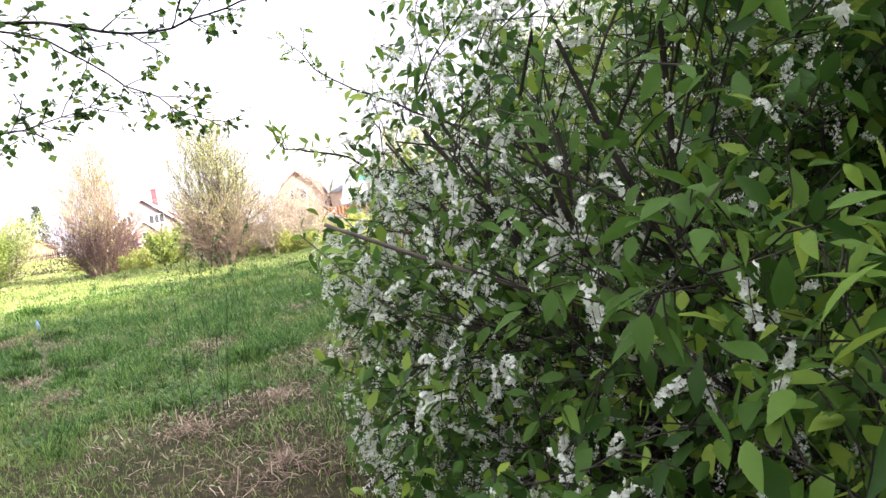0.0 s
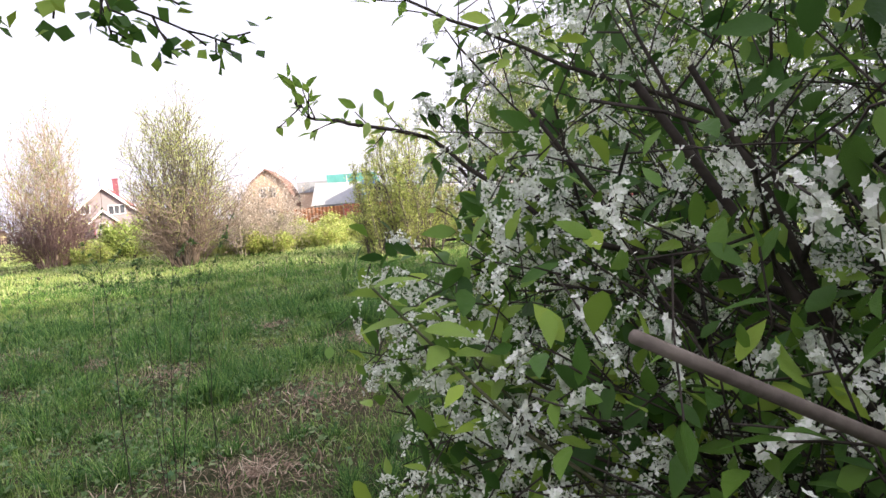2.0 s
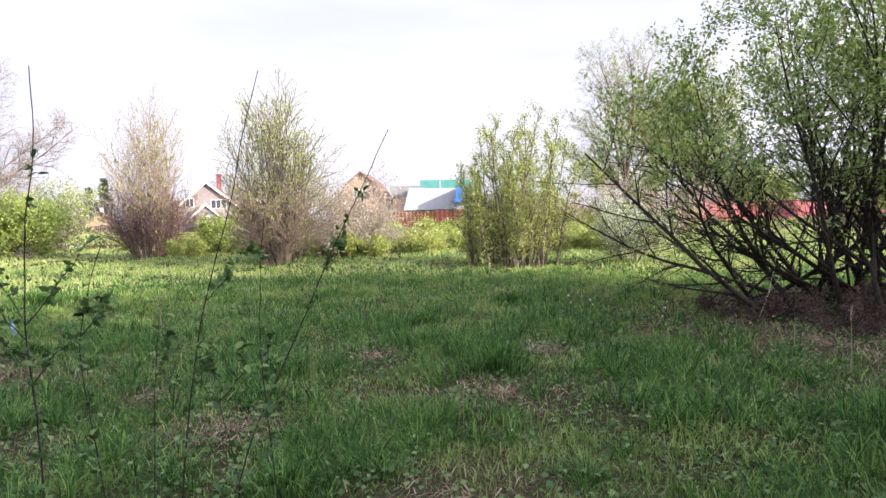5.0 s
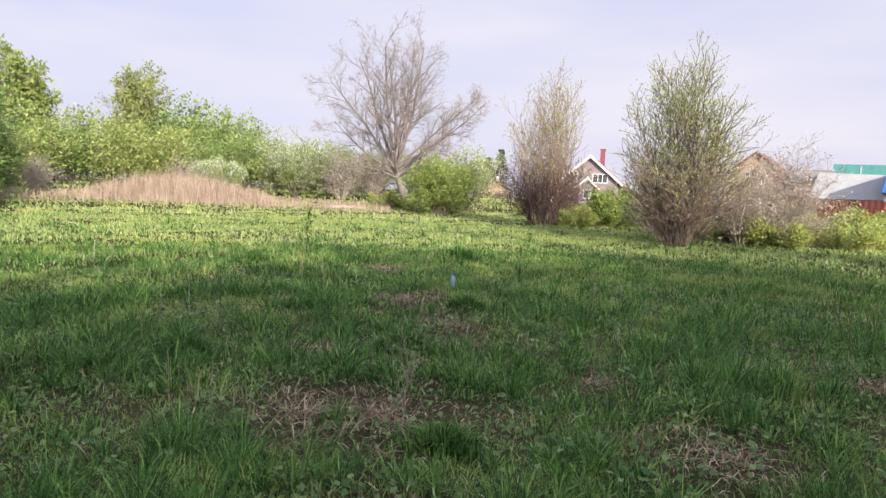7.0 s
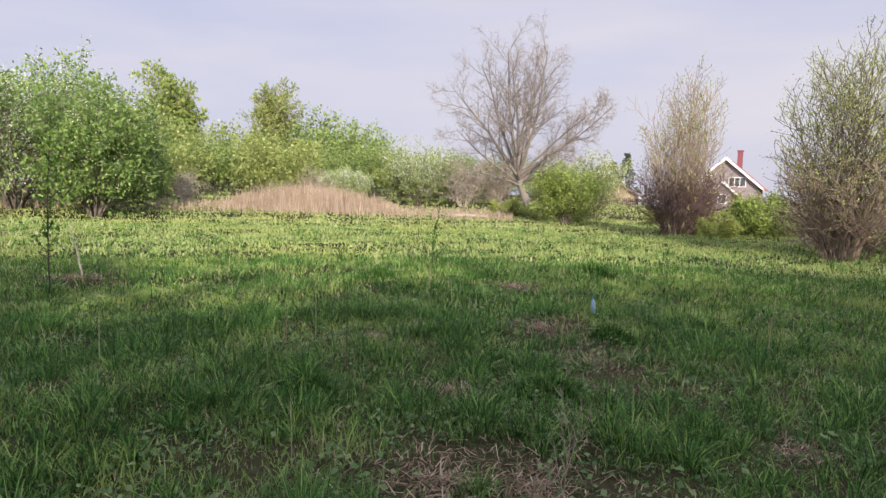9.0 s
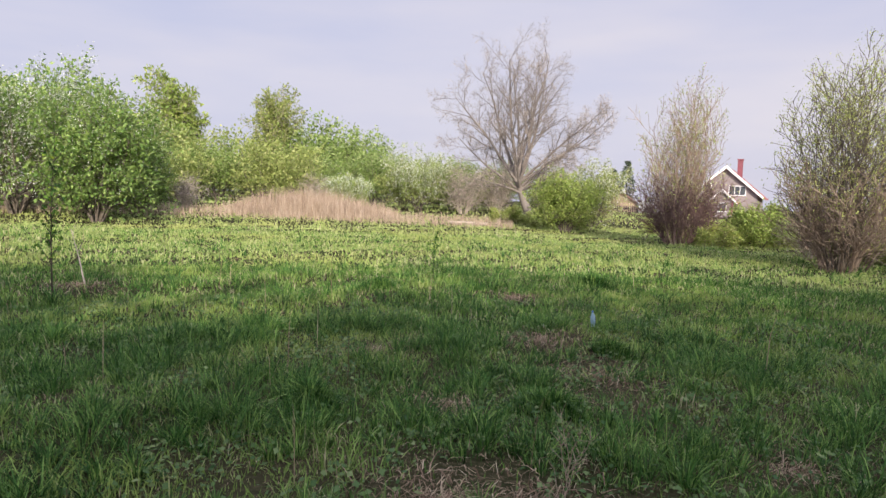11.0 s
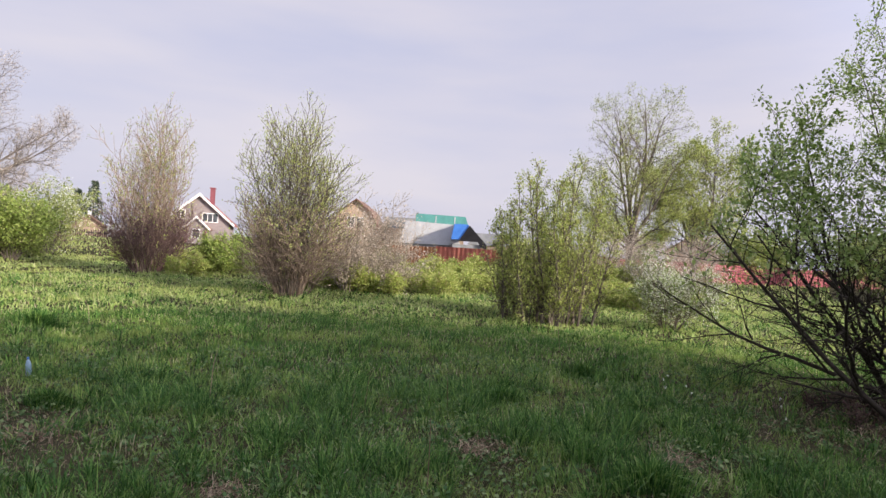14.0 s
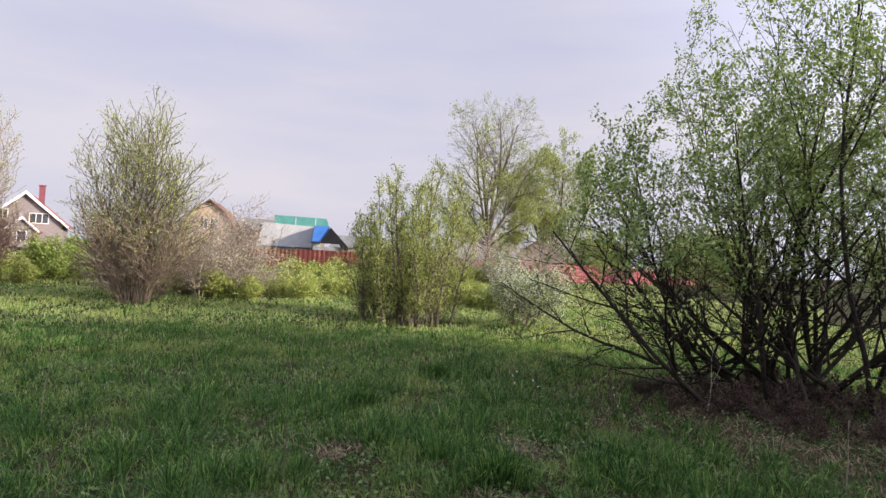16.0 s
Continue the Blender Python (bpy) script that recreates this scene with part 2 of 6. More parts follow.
def waves(x, y, seed, size):
    """Smooth random field in 0..1 over the plan."""
    r = np.random.default_rng(seed)
    out = np.zeros_like(np.asarray(x, float))
    for k in range(9):
        a, p = r.uniform(0, 2 * np.pi, 2)
        w = 2 * np.pi / size * r.uniform(0.5, 1.9)
        out = out + np.sin(w * (x * np.cos(a) + y * np.sin(a)) + p)
    return np.clip(0.5 + out / 8.0, 0, 1)


def ground(x, y):
    """Height of the meadow: nearly level, with a low rise at its far left and small humps."""
    x, y = np.asarray(x, float), np.asarray(y, float)
    d = np.hypot(x + 1, y - 1)
    left = np.clip((-x - 14) / 22, 0, 1)
    rise = 0.75 * left * left * (3 - 2 * left) * np.clip((d - 32) / 16, 0, 1)
    humps = (waves(x, y, 3, 3.2) - 0.5) * 0.09 + (waves(x, y, 4, 11) - 0.5) * 0.08
    return (rise + humps * np.clip(1.6 - d / 60, 0, 1)) - 0.03


def gz(x, y):
    return float(ground(x, y))


def tubes(segs, sides=3):
    """Points and faces of tapered twigs; segs: rows of x0 y0 z0 x1 y1 z1 r0 r1."""
    s = np.asarray(segs, float)
    a, b, r0, r1 = s[:, :3], s[:, 3:6], s[:, 6], s[:, 7]
    d = b - a
    d /= np.linalg.norm(d, axis=1, keepdims=True) + 1e-9
    ref = np.where(np.abs(d[:, 2:]) > 0.9, np.array([[1.0, 0, 0]]), np.array([[0, 0, 1.0]]))
    u = np.cross(d, ref)
    u /= np.linalg.norm(u, axis=1, keepdims=True) + 1e-9
    v = np.cross(d, u)
    ang = np.arange(sides) * 2 * np.pi / sides
    ring = np.cos(ang)[None, :, None] * u[:, None, :] + np.sin(ang)[None, :, None] * v[:, None, :]
    lo = a[:, None, :] + ring * r0[:, None, None]
    hi = b[:, None, :] + ring * r1[:, None, None]
    verts = np.concatenate((lo, hi), axis=1).reshape(-1, 3)
    base = (np.arange(len(s)) * 2 * sides)[:, None]
    faces = np.concatenate([base + np.array([[k, (k + 1) % sides, sides + (k + 1) % sides, sides + k]]) for k in range(sides)])
    return verts, faces


def pipe(points, radii, sides=5):
    """Points and faces of one unbroken stem."""
    pts, n = np.asarray(points, float), len(points)
    d = np.gradient(pts, axis=0)
    d /= np.linalg.norm(d, axis=1, keepdims=True) + 1e-9
    u = np.cross(d, (0.31, 0.95, 0.05))
    u /= np.linalg.norm(u, axis=1, keepdims=True) + 1e-9
    v = np.cross(d, u)
    ang = np.arange(sides) * 2 * np.pi / sides
    ring = np.cos(ang)[None, :, None] * u[:, None] + np.sin(ang)[None, :, None] * v[:, None]
    verts = (pts[:, None] + ring * np.asarray(radii)[:, None, None]).reshape(-1, 3)
    i, k = np.meshgrid(np.arange(n - 1), np.arange(sides), indexing="ij")
    j = (k + 1) % sides
    return verts, np.stack((i * sides + k, i * sides + j, (i + 1) * sides + j, (i + 1) * sides + k), axis=-1).reshape(-1, 4)


def unit(v):
    return v / (np.linalg.norm(v, axis=-1, keepdims=True) + 1e-9)


# half-outlines of a leaf: share of the length, half-width
OVAL = ((0.14, 0.13), (0.42, 0.23), (0.72, 0.15))


def leaves(at, way, size, rng, detail=False, fold=0.25, wide=1.0):
    """Points and faces of leaves: at, way: rows; size: lengths. detail: pointed ovals folded along the rib; otherwise kites."""
    n = len(at)
    way = unit(np.asarray(way, float))
    side = unit(np.cross(way, unit(rng.normal(0, 0.55, (n, 3)) + (0, 0, 1))))
    up = np.cross(side, way)
    size = np.asarray(size, float)[:, None]
    if not detail:
        w = 0.3 * wide
        pts = (at, at + size * (way * 0.45 + side * w + up * fold * 0.4), at + size * way, at + size * (way * 0.45 - side * w + up * fold * 0.4))
        verts = np.stack(pts, axis=1).reshape(-1, 3)
        base = (np.arange(n) * 4)[:, None]
        return verts, base + np.array([[0, 1, 2, 3]])
    rows = [at]
    droop = rng.uniform(0.0, 0.35, (n, 1))
    for f, h in OVAL:
        mid = at + size * (way * f - up * droop * f * f)
        rows += [mid + size * (side * h * wide + up * h * fold), mid, mid + size * (-side * h * wide + up * h * fold)]
    rows.append(at + size * (way - up * droop))
    verts = np.stack(rows, axis=1).reshape(-1, 3)
    base = (np.arange(n) * 11)[:, None]
    tri = np.concatenate([base + np.array([t]) for t in ((0, 2, 1), (0, 3, 2), (7, 8, 10), (8, 9, 10))])
    quad = np.concatenate([base + np.array([q]) for q in ((1, 2, 5, 4), (2, 3, 6, 5), (4, 5, 8, 7), (5, 6, 9, 8))])
    return verts, tri, quad


class Wood:
    """Grows a woody plant: rows of twigs, and the places and ways at which leaves sit."""

    def __init__(self, seed):
        self.rng = np.random.default_rng(seed)
        self.segs, self.spots, self.limbs = [], [], []

    def grow(self, at, way, length, radius, levels):
        """levels: for this branch and each order below it (children, share of length, angle, lift, bend, first share, steps)."""
        children, share, angle, lift, bend, first, steps = levels[0]
        rng, rest = self.rng, levels[1:]
        at, way = np.array(at, float), unit(np.array(way, float))
        nodes, ways, step = [at], [way], length / steps
        for k in range(steps):
            way = unit(way + rng.normal(0, bend, 3) + np.array((0, 0, lift)))
            r0, r1 = radius * (1 - 0.8 * k / steps), radius * (1 - 0.8 * (k + 1) / steps)
            end = at + way * step
            self.segs.append((*at, *end, r0, r1))
            if not rest:
                self.spots.append((*(at + way * step * rng.uniform(0.2, 1)), *way))
            at = end
            nodes.append(at)
            ways.append(way)
        if not rest:
            self.spots.append((*at, *way))
            return
        turn = rng.uniform(0, 2 * np.pi)
        for c in range(children):
            f = first + (1 - first) * (c + rng.uniform(0.1, 0.9)) / children
            k = min(int(f * steps), steps - 1)
            p = nodes[k] + (nodes[k + 1] - nodes[k]) * (f * steps - k)
            w = ways[k + 1]
            turn += 2.4 + rng.normal(0, 0.3)
            u = unit(np.cross(w, (0.3, 0.2, 1) if abs(w[2]) < 0.9 else (1, 0, 0)))
            v = np.cross(w, u)
            a = radians(angle) * rng.uniform(0.7, 1.3)
            out = w * math.cos(a) + (u * math.cos(turn) + v * math.sin(turn)) * math.sin(a)
            self.grow(p, out, length * share * (1.15 - 0.5 * f) * rng.uniform(0.75, 1.2), max(radius * (1 - 0.75 * f) * 0.62, 0.0025), rest)

    def reach(self, points, radius, levels):
        """A bough through given points, with twigs along it."""
        pts = np.array(points, float)
        f = np.linspace(0, len(pts) - 1, 5 * len(pts))
        line = np.stack([np.interp(f, np.arange(len(pts)), pts[:, k]) for k in range(3)], axis=1)
        line[1:-1] = (line[:-2] + 2 * line[1:-1] + line[2:]) / 4 + self.rng.normal(0, 0.006, (len(line) - 2, 3))
        n = len(line) - 1
        children, share, angle, first = levels[0]
        turn = self.rng.uniform(0, 6)
        for k in range(n):
            a, b = line[k], line[k + 1]
            self.segs.append((*a, *b, radius * (1 - 0.75 * k / n), radius * (1 - 0.75 * (k + 1) / n)))
        for c in range(children):
            k = min(n - 1, int(n * (first + (1 - first) * (c + 0.5) / children)))
            w = unit(line[k + 1] - line[k])
            turn += 2.4
            u = unit(np.cross(w, (0.1, 0.2, 1)))
            v = np.cross(w, u)
            a = radians(angle) * self.rng.uniform(0.7, 1.3)
            self.grow(line[k], w * math.cos(a) + (u * math.cos(turn) + v * math.sin(turn)) * math.sin(a), share * self.rng.uniform(0.6, 1.2), max(radius * 0.3, 0.002), levels[1:])
        self.spots.append((*line[-1], *unit(line[-1] - line[-2])))

    def thick(self, least):
        s = np.array(self.segs)
        s[:, 6:8] = np.maximum(s[:, 6:8], least)
        return s


def wood_mesh(name, segs, bark, split=0.02):
    """Limbs round, twigs three-sided, in one mesh."""
    big = segs[segs[:, 6] > split]
    small = segs[segs[:, 6] <= split]
    verts, groups, shift = [], [], 0
    for some, sides in ((big, 7), (small, 3)):
        if len(some):
            v, f = tubes(some, sides)
            verts.append(v)
            groups.append((f + shift, 0))
            shift += len(v)
    return mesh_from(name, np.concatenate(verts), groups, [bark], smooth=True)


def leaf_mesh(name, spots, per, size, rng, mat, spread=0.05, detail=False, wide=1.0, droop=0.0, fold=0.25):
    """per leaves round every spot."""
    s = np.repeat(np.asarray(spots, float), per, axis=0)
    at = s[:, :3] + rng.normal(0, spread, (len(s), 3))
    way = s[:, 3:6] * 0.6 + rng.normal(0, 0.6, (len(s), 3)) - np.array((0, 0, droop))
    out = leaves(at, way, rng.uniform(size * 0.6, size * 1.3, len(s)), rng, detail, fold, wide)
    return mesh_from(name, out[0], [(f, 0) for f in out[1:]], [mat])


def racemes(at, way, length, rng, flowers=20, petals=5, petal=0.006):
    """Hanging spikes of small white flowers: petals as tiny kites round each flower."""
    n = len(at)
    f = np.linspace(0.12, 1.0, flowers)[None, :, None]
    way = unit(np.asarray(way, float))[:, None, :]
    sag = np.array((0, 0, -1.0))[None, None, :]
    length = np.asarray(length, float)[:, None, None]
    axis = np.asarray(at, float)[:, None, :] + length * (way * f + sag * f * f * 0.35)
    out = unit(rng.normal(0, 1, (n, flowers, 3)))
    heart = (axis + out * 0.011 * (1.25 - 0.6 * f)).reshape(-1, 3)
    out = out.reshape(-1, 3)
    u = unit(np.cross(out, rng.normal(0, 1, out.shape)))
    v = np.cross(out, u)
    rows = []
    for k in range(petals):
        a = 2 * np.pi * k / petals
        d = np.cos(a) * u + np.sin(a) * v
        e = np.cross(out, d)
        rows += [heart, heart + petal * (d * 0.6 + e * 0.42 + out * 0.2), heart + petal * (d * 1.15 + out * 0.35), heart + petal * (d * 0.6 - e * 0.42 + out * 0.2)]
    verts = np.stack(rows, axis=1).reshape(-1, 3)
    faces = np.arange(len(verts)).reshape(-1, 4)
    stalk = np.concatenate((axis[:, :-1].reshape(-1, 3), axis[:, 1:].reshape(-1, 3)), axis=1)
    stalk = np.concatenate((stalk, np.full((len(stalk), 2), 0.0011)), axis=1)
    return verts, faces, stalk


# ---- the ground: one sheet out to the horizon ----
def soil():
    m, n, l, bsdf = shader("meadow_soil")
    geo = n.new("ShaderNodeNewGeometry")
    big, small = n.new("ShaderNodeTexNoise"), n.new("ShaderNodeTexNoise")
    big.inputs["Scale"].default_value, small.inputs["Scale"].default_value = 0.45, 26
    big.inputs["Detail"].default_value = small.inputs["Detail"].default_value = 6
    l.new(geo.outputs["Position"], big.inputs["Vector"])
    l.new(geo.outputs["Position"], small.inputs["Vector"])
    a = ramp(n, ((0.38, (0.03, 0.04, 0.014)), (0.62, (0.065, 0.055, 0.032))))
    b = ramp(n, ((0.3, (0.012, 0.013, 0.008)), (0.5, (0.035, 0.038, 0.018)), (0.72, (0.13, 0.1, 0.065))))
    l.new(big.outputs["Fac"], a.inputs["Fac"])
    l.new(small.outputs["Fac"], b.inputs["Fac"])
    mix = n.new("ShaderNodeMix")
    mix.data_type = "RGBA"
    mix.inputs[0].default_value = 0.5
    l.new(a.outputs["Color"], mix.inputs[6])
    l.new(b.outputs["Color"], mix.inputs[7])
    l.new(mix.outputs[2], bsdf.inputs["Base Color"])
    bsdf.inputs["Roughness"].default_value, bsdf.inputs["Specular IOR Level"].default_value = 0.95, 0.05
    bump = n.new("ShaderNodeBump")
    bump.inputs["Strength"].default_value, bump.inputs["Distance"].default_value = 0.8, 0.03
    l.new(small.outputs["Fac"], bump.inputs["Height"])
    l.new(bump.outputs["Normal"], bsdf.inputs["Normal"])
    return m


def make_ground():
    radii = np.concatenate((np.linspace(0.4, 14, 40), np.linspace(14.8, 60, 60), np.geomspace(64, 3500, 26)))
    ang = np.linspace(0, 2 * np.pi, 240, endpoint=False)
    r, a = np.meshgrid(radii, ang, indexing="ij")
    x, y = -1 + r * np.cos(a), 1 + r * np.sin(a)
    verts = np.concatenate((np.stack((x, y, ground(x, y)), axis=-1).reshape(-1, 3), [(-1, 1, gz(-1, 1))]))
    n = len(ang)
    i, j = np.meshgrid(np.arange(len(radii) - 1), np.arange(n), indexing="ij")
    k = (j + 1) % n
    quads = np.stack((i * n + j, (i + 1) * n + j, (i + 1) * n + k, i * n + k), axis=-1).reshape(-1, 4)
    c = len(verts) - 1
    tris = np.stack((np.full(n, c), np.arange(n), (np.arange(n) + 1) % n), axis=-1)
    ob = new("ground", mesh_from("ground", verts, [(quads, 0), (tris, 0)], [soil()], smooth=True))
    tagged(ob, "uneven meadow ground with thatch, moss and bare earth", "ground", kind="structure")


make_ground()


# ---- grass ----
def blades(x, y, height, width, rng, lean=0.35, outward=None):
    n = len(x)
    z = ground(x, y) - 0.01
    a = rng.uniform(0, 2 * np.pi, n)
    side = np.stack((np.cos(a), np.sin(a), np.zeros(n)), axis=1) * width[:, None] * 0.5
    b = rng.uniform(0, 2 * np.pi, n) if outward is None else outward + rng.normal(0, 0.4, n)
    tip = np.stack((np.cos(b), np.sin(b), np.zeros(n)), axis=1) * (height * np.abs(rng.normal(0, lean, n)))[:, None]
    root = np.stack((x, y, z), axis=1)
    up = np.array((0, 0, 1.0)) * height[:, None]
    verts = np.stack((root - side, root + side, root + side * 0.8 + up * 0.62 + tip * 0.28, root - side * 0.8 + up * 0.62 + tip * 0.28, root + up * (1.0 - 0.35 * np.clip(np.linalg.norm(tip, axis=1) / height, 0, 1.5))[:, None] + tip), axis=1)
    base = (np.arange(n) * 5)[:, None]
    return verts.reshape(-1, 3), base + np.array([[0, 1, 2, 3]]), base + np.array([[3, 2, 4]])


def arches(x, y, length, width, rng, start, bend, heading):
    """Long blades that rise from the root and arch over: start, bend: angles from upright at the root and gained towards the tip."""
    n = len(x)
    at = np.stack((x, y, ground(x, y) - 0.01), axis=1)
    out = np.stack((np.cos(heading), np.sin(heading), np.zeros(n)), axis=1)
    a = heading + np.pi / 2 + rng.normal(0, 0.6, n)
    side = np.stack((np.cos(a), np.sin(a), np.zeros(n)), axis=1) * width[:, None] * 0.5
    rows = [at - side, at + side]
    for f, w in ((0.2, 0.95), (0.6, 0.75), (1.0, 0.0)):
        lean = (start + bend * f)[:, None]
        at = at + (out * np.sin(lean) + np.array((0, 0, 1.0)) * np.cos(lean)) * (length * (0.4 if w else 0.3))[:, None]
        rows += [at - side * w, at + side * w] if w else [at]
    base = (np.arange(n) * 7)[:, None]
    quads = np.concatenate((base + np.array([[0, 1, 3, 2]]), base + np.array([[2, 3, 5, 4]])))
    return np.stack(rows, axis=1).reshape(-1, 3), quads, base + np.array([[4, 5, 6]])


def sown(rng, r0, r1, a0, a1, count):
    r = np.sqrt(rng.uniform(r0 * r0, r1 * r1, count))
    a = np.radians(rng.uniform(a0, a1, count))  # left of +y
    return -0.9 - r * np.sin(a), 0.7 + r * np.cos(a)


BARE = ((-5.2, 7.3, 0.9), (-4.1, 6.6, 1.0), (-3.6, 3.6, 0.6), (-2.3, 2.6, 0.5), (-0.2, 6.6, 0.5), (-7.4, 10.2, 0.7), (0.2, -0.4, 0.7), (-0.6, 0.6, 0.9), (0.0, 1.25, 0.55), (0.35, 2.6, 0.7), (-3.2, 3.9, 0.8), (0.9, 4.9, 0.8), (4.4, 7.6, 1.7), (6.0, 8.6, 2.2), (6.2, 6.6, 1.8), (4.7, 6.3, 1.3), (5.4, 5.2, 1.5), (7.2, 5.4, 1.8), (-1.2, 4.4, 0.5), (-2.2, 5.6, 0.45), (1.6, 6.4, 0.5), (-6.2, 5.6, 0.5), (-4.6, 4.9, 0.4), (-0.4, -1.3, 0.9), (2.4, -1.6, 1.9), (-12.6, 5.2, 0.9))


def thin_out(x, y, rng):
    keep = np.ones(len(x), bool)
    for bx, by, br in BARE:
        d = np.hypot(x - bx, y - by) / br
        keep &= rng.uniform(0, 1, len(x)) < np.clip(d * 1.1 - 0.35 + 0.7 * (waves(x, y, 27, 0.5) - 0.5), 0.2, 1)
    return keep


def lushness(x, y):
    """Where tall tufts crowd together; thin along the trodden line."""
    worn = np.exp(-(np.hypot(x - 0.1, (y + 1.0) * 0.5) / 1.9) ** 2)
    return waves(x, y, 24, 2.6) * 0.55 + waves(x, y, 25, 0.9) * 0.45 - 0.3 * worn


def make_grass():
    rng = np.random.default_rng(11)
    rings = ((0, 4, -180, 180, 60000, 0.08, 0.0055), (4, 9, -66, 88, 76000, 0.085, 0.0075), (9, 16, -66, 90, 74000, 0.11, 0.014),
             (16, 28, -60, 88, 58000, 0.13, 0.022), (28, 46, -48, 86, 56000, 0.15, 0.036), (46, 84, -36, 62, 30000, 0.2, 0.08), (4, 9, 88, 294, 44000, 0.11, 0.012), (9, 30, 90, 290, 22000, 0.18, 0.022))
    # rings beyond 15 m take the copy whose colour is lightened for sunlight
    for name, straw, some in (("grass", False, rings[:3] + rings[6:]), ("lit_grass", False, rings[3:6] + ((15, 30, -60, 88, 48000, 0.06, 0.06), (30, 46, -48, 86, 32000, 0.07, 0.1))), ("dry_grass", True, rings)):
        vs, q, t, shift = [], [], [], 0
        for r0, r1, a0, a1, count, h, w in some:
            n = count // (4 if r1 <= 16 else 12) if straw else count
            x, y = sown(rng, r0, r1, a0, a1, n)
            tuft = waves(x, y, 21, 1.5) * 0.6 + waves(x, y, 22, 0.6) * 0.4
            if straw:
                bare = ~thin_out(x, y, np.random.default_rng(5))
                keep = (waves(x, y, 23, 2.4) * rng.uniform(0.4, 1.5, n) > 0.38) | bare
            else:
                keep = thin_out(x, y, rng) & (tuft + rng.uniform(-0.4, 0.4, n) > 0.27)
            x, y, tuft = x[keep], y[keep], tuft[keep]
            hh = h * (0.45 + 1.3 * tuft ** 1.6) * rng.uniform(0.5, 1.4, len(x)) * (0.8 if straw else 1)
            wide = w * rng.uniform(0.5, 1.4, len(x)) * (0.6 if straw else 1)
            if r1 <= 9 and not straw and a0 < 88:
                v, f4, f3 = arches(x, y, hh * 1.2, wide, rng, np.abs(rng.normal(0, 0.4, len(x))), rng.uniform(0.1, 1.8, len(x)), rng.uniform(0, 2 * np.pi, len(x)))
            else:
                v, f4, f3 = blades(x, y, hh, wide, rng, 1.7 if straw else 1.0)
            vs.append(v), q.append(f4 + shift), t.append(f3 + shift)
            shift += len(v)
        ob = new(name, mesh_from(name, np.concatenate(vs), [(np.concatenate(q), 0), (np.concatenate(t), 0)], [STRAW if straw else LIT_GRASS if name == "lit_grass" else GRASS]))
        tagged(ob, "withered straw and flattened stalks among the grass" if straw else "grass on the open meadow, lightened in colour to look sunlit" if name == "lit_grass" else "fresh green spring grass in uneven tufts over the meadow", "grass", kind="stuff")


def make_tufts():
    """Deep green tufts: long blades arching outwards from one root."""
    rng = np.random.default_rng(17)
    vs, q, t, shift = [], [], [], 0
    for r0, r1, a0, a1, count, per, h, w in ((0.6, 4, -90, 100, 1000, 70, 0.15, 0.0055), (4, 9, -66, 88, 3700, 42, 0.165, 0.0072), (9, 16, -66, 90, 2400, 26, 0.16, 0.011), (16, 26, -60, 88, 700, 12, 0.18, 0.022)):
        cx, cy = sown(rng, r0, r1, a0, a1, count)
        rich = lushness(cx, cy) + rng.uniform(-0.14, 0.14, count)
        keep = thin_out(cx, cy, rng) & (rich > 0.4)
        cx, cy, rich = cx[keep], cy[keep], rich[keep]
        big = np.repeat((0.5 + 1.6 * np.clip(rich - 0.4, 0, 0.5)) * rng.uniform(0.7, 1.35, len(cx)), per)
        cx, cy = np.repeat(cx, per), np.repeat(cy, per)
        m = len(cx)
        a, far = rng.uniform(0, 2 * np.pi, m), np.abs(rng.normal(0, 0.05, m)) * (1 + r0 / 16) * big
        v, f4, f3 = arches(cx + far * np.cos(a), cy + far * np.sin(a), h * 1.25 * big * rng.uniform(0.45, 1.3, m), w * rng.uniform(0.5, 1.3, m), rng, np.abs(rng.normal(0, 0.28, m)), rng.uniform(0.2, 1.9, m), a + rng.normal(0, 0.35, m))
        vs.append(v), q.append(f4 + shift), t.append(f3 + shift)
        shift += len(v)
    ob = new("grass_tufts", mesh_from("grass_tufts", np.concatenate(vs), [(np.concatenate(q), 0), (np.concatenate(t), 0)], [TUFT_GRASS]))
    tagged(ob, "deep green arching grass tufts crowding over the meadow", "grass", kind="stuff")


make_tufts()
make_grass()


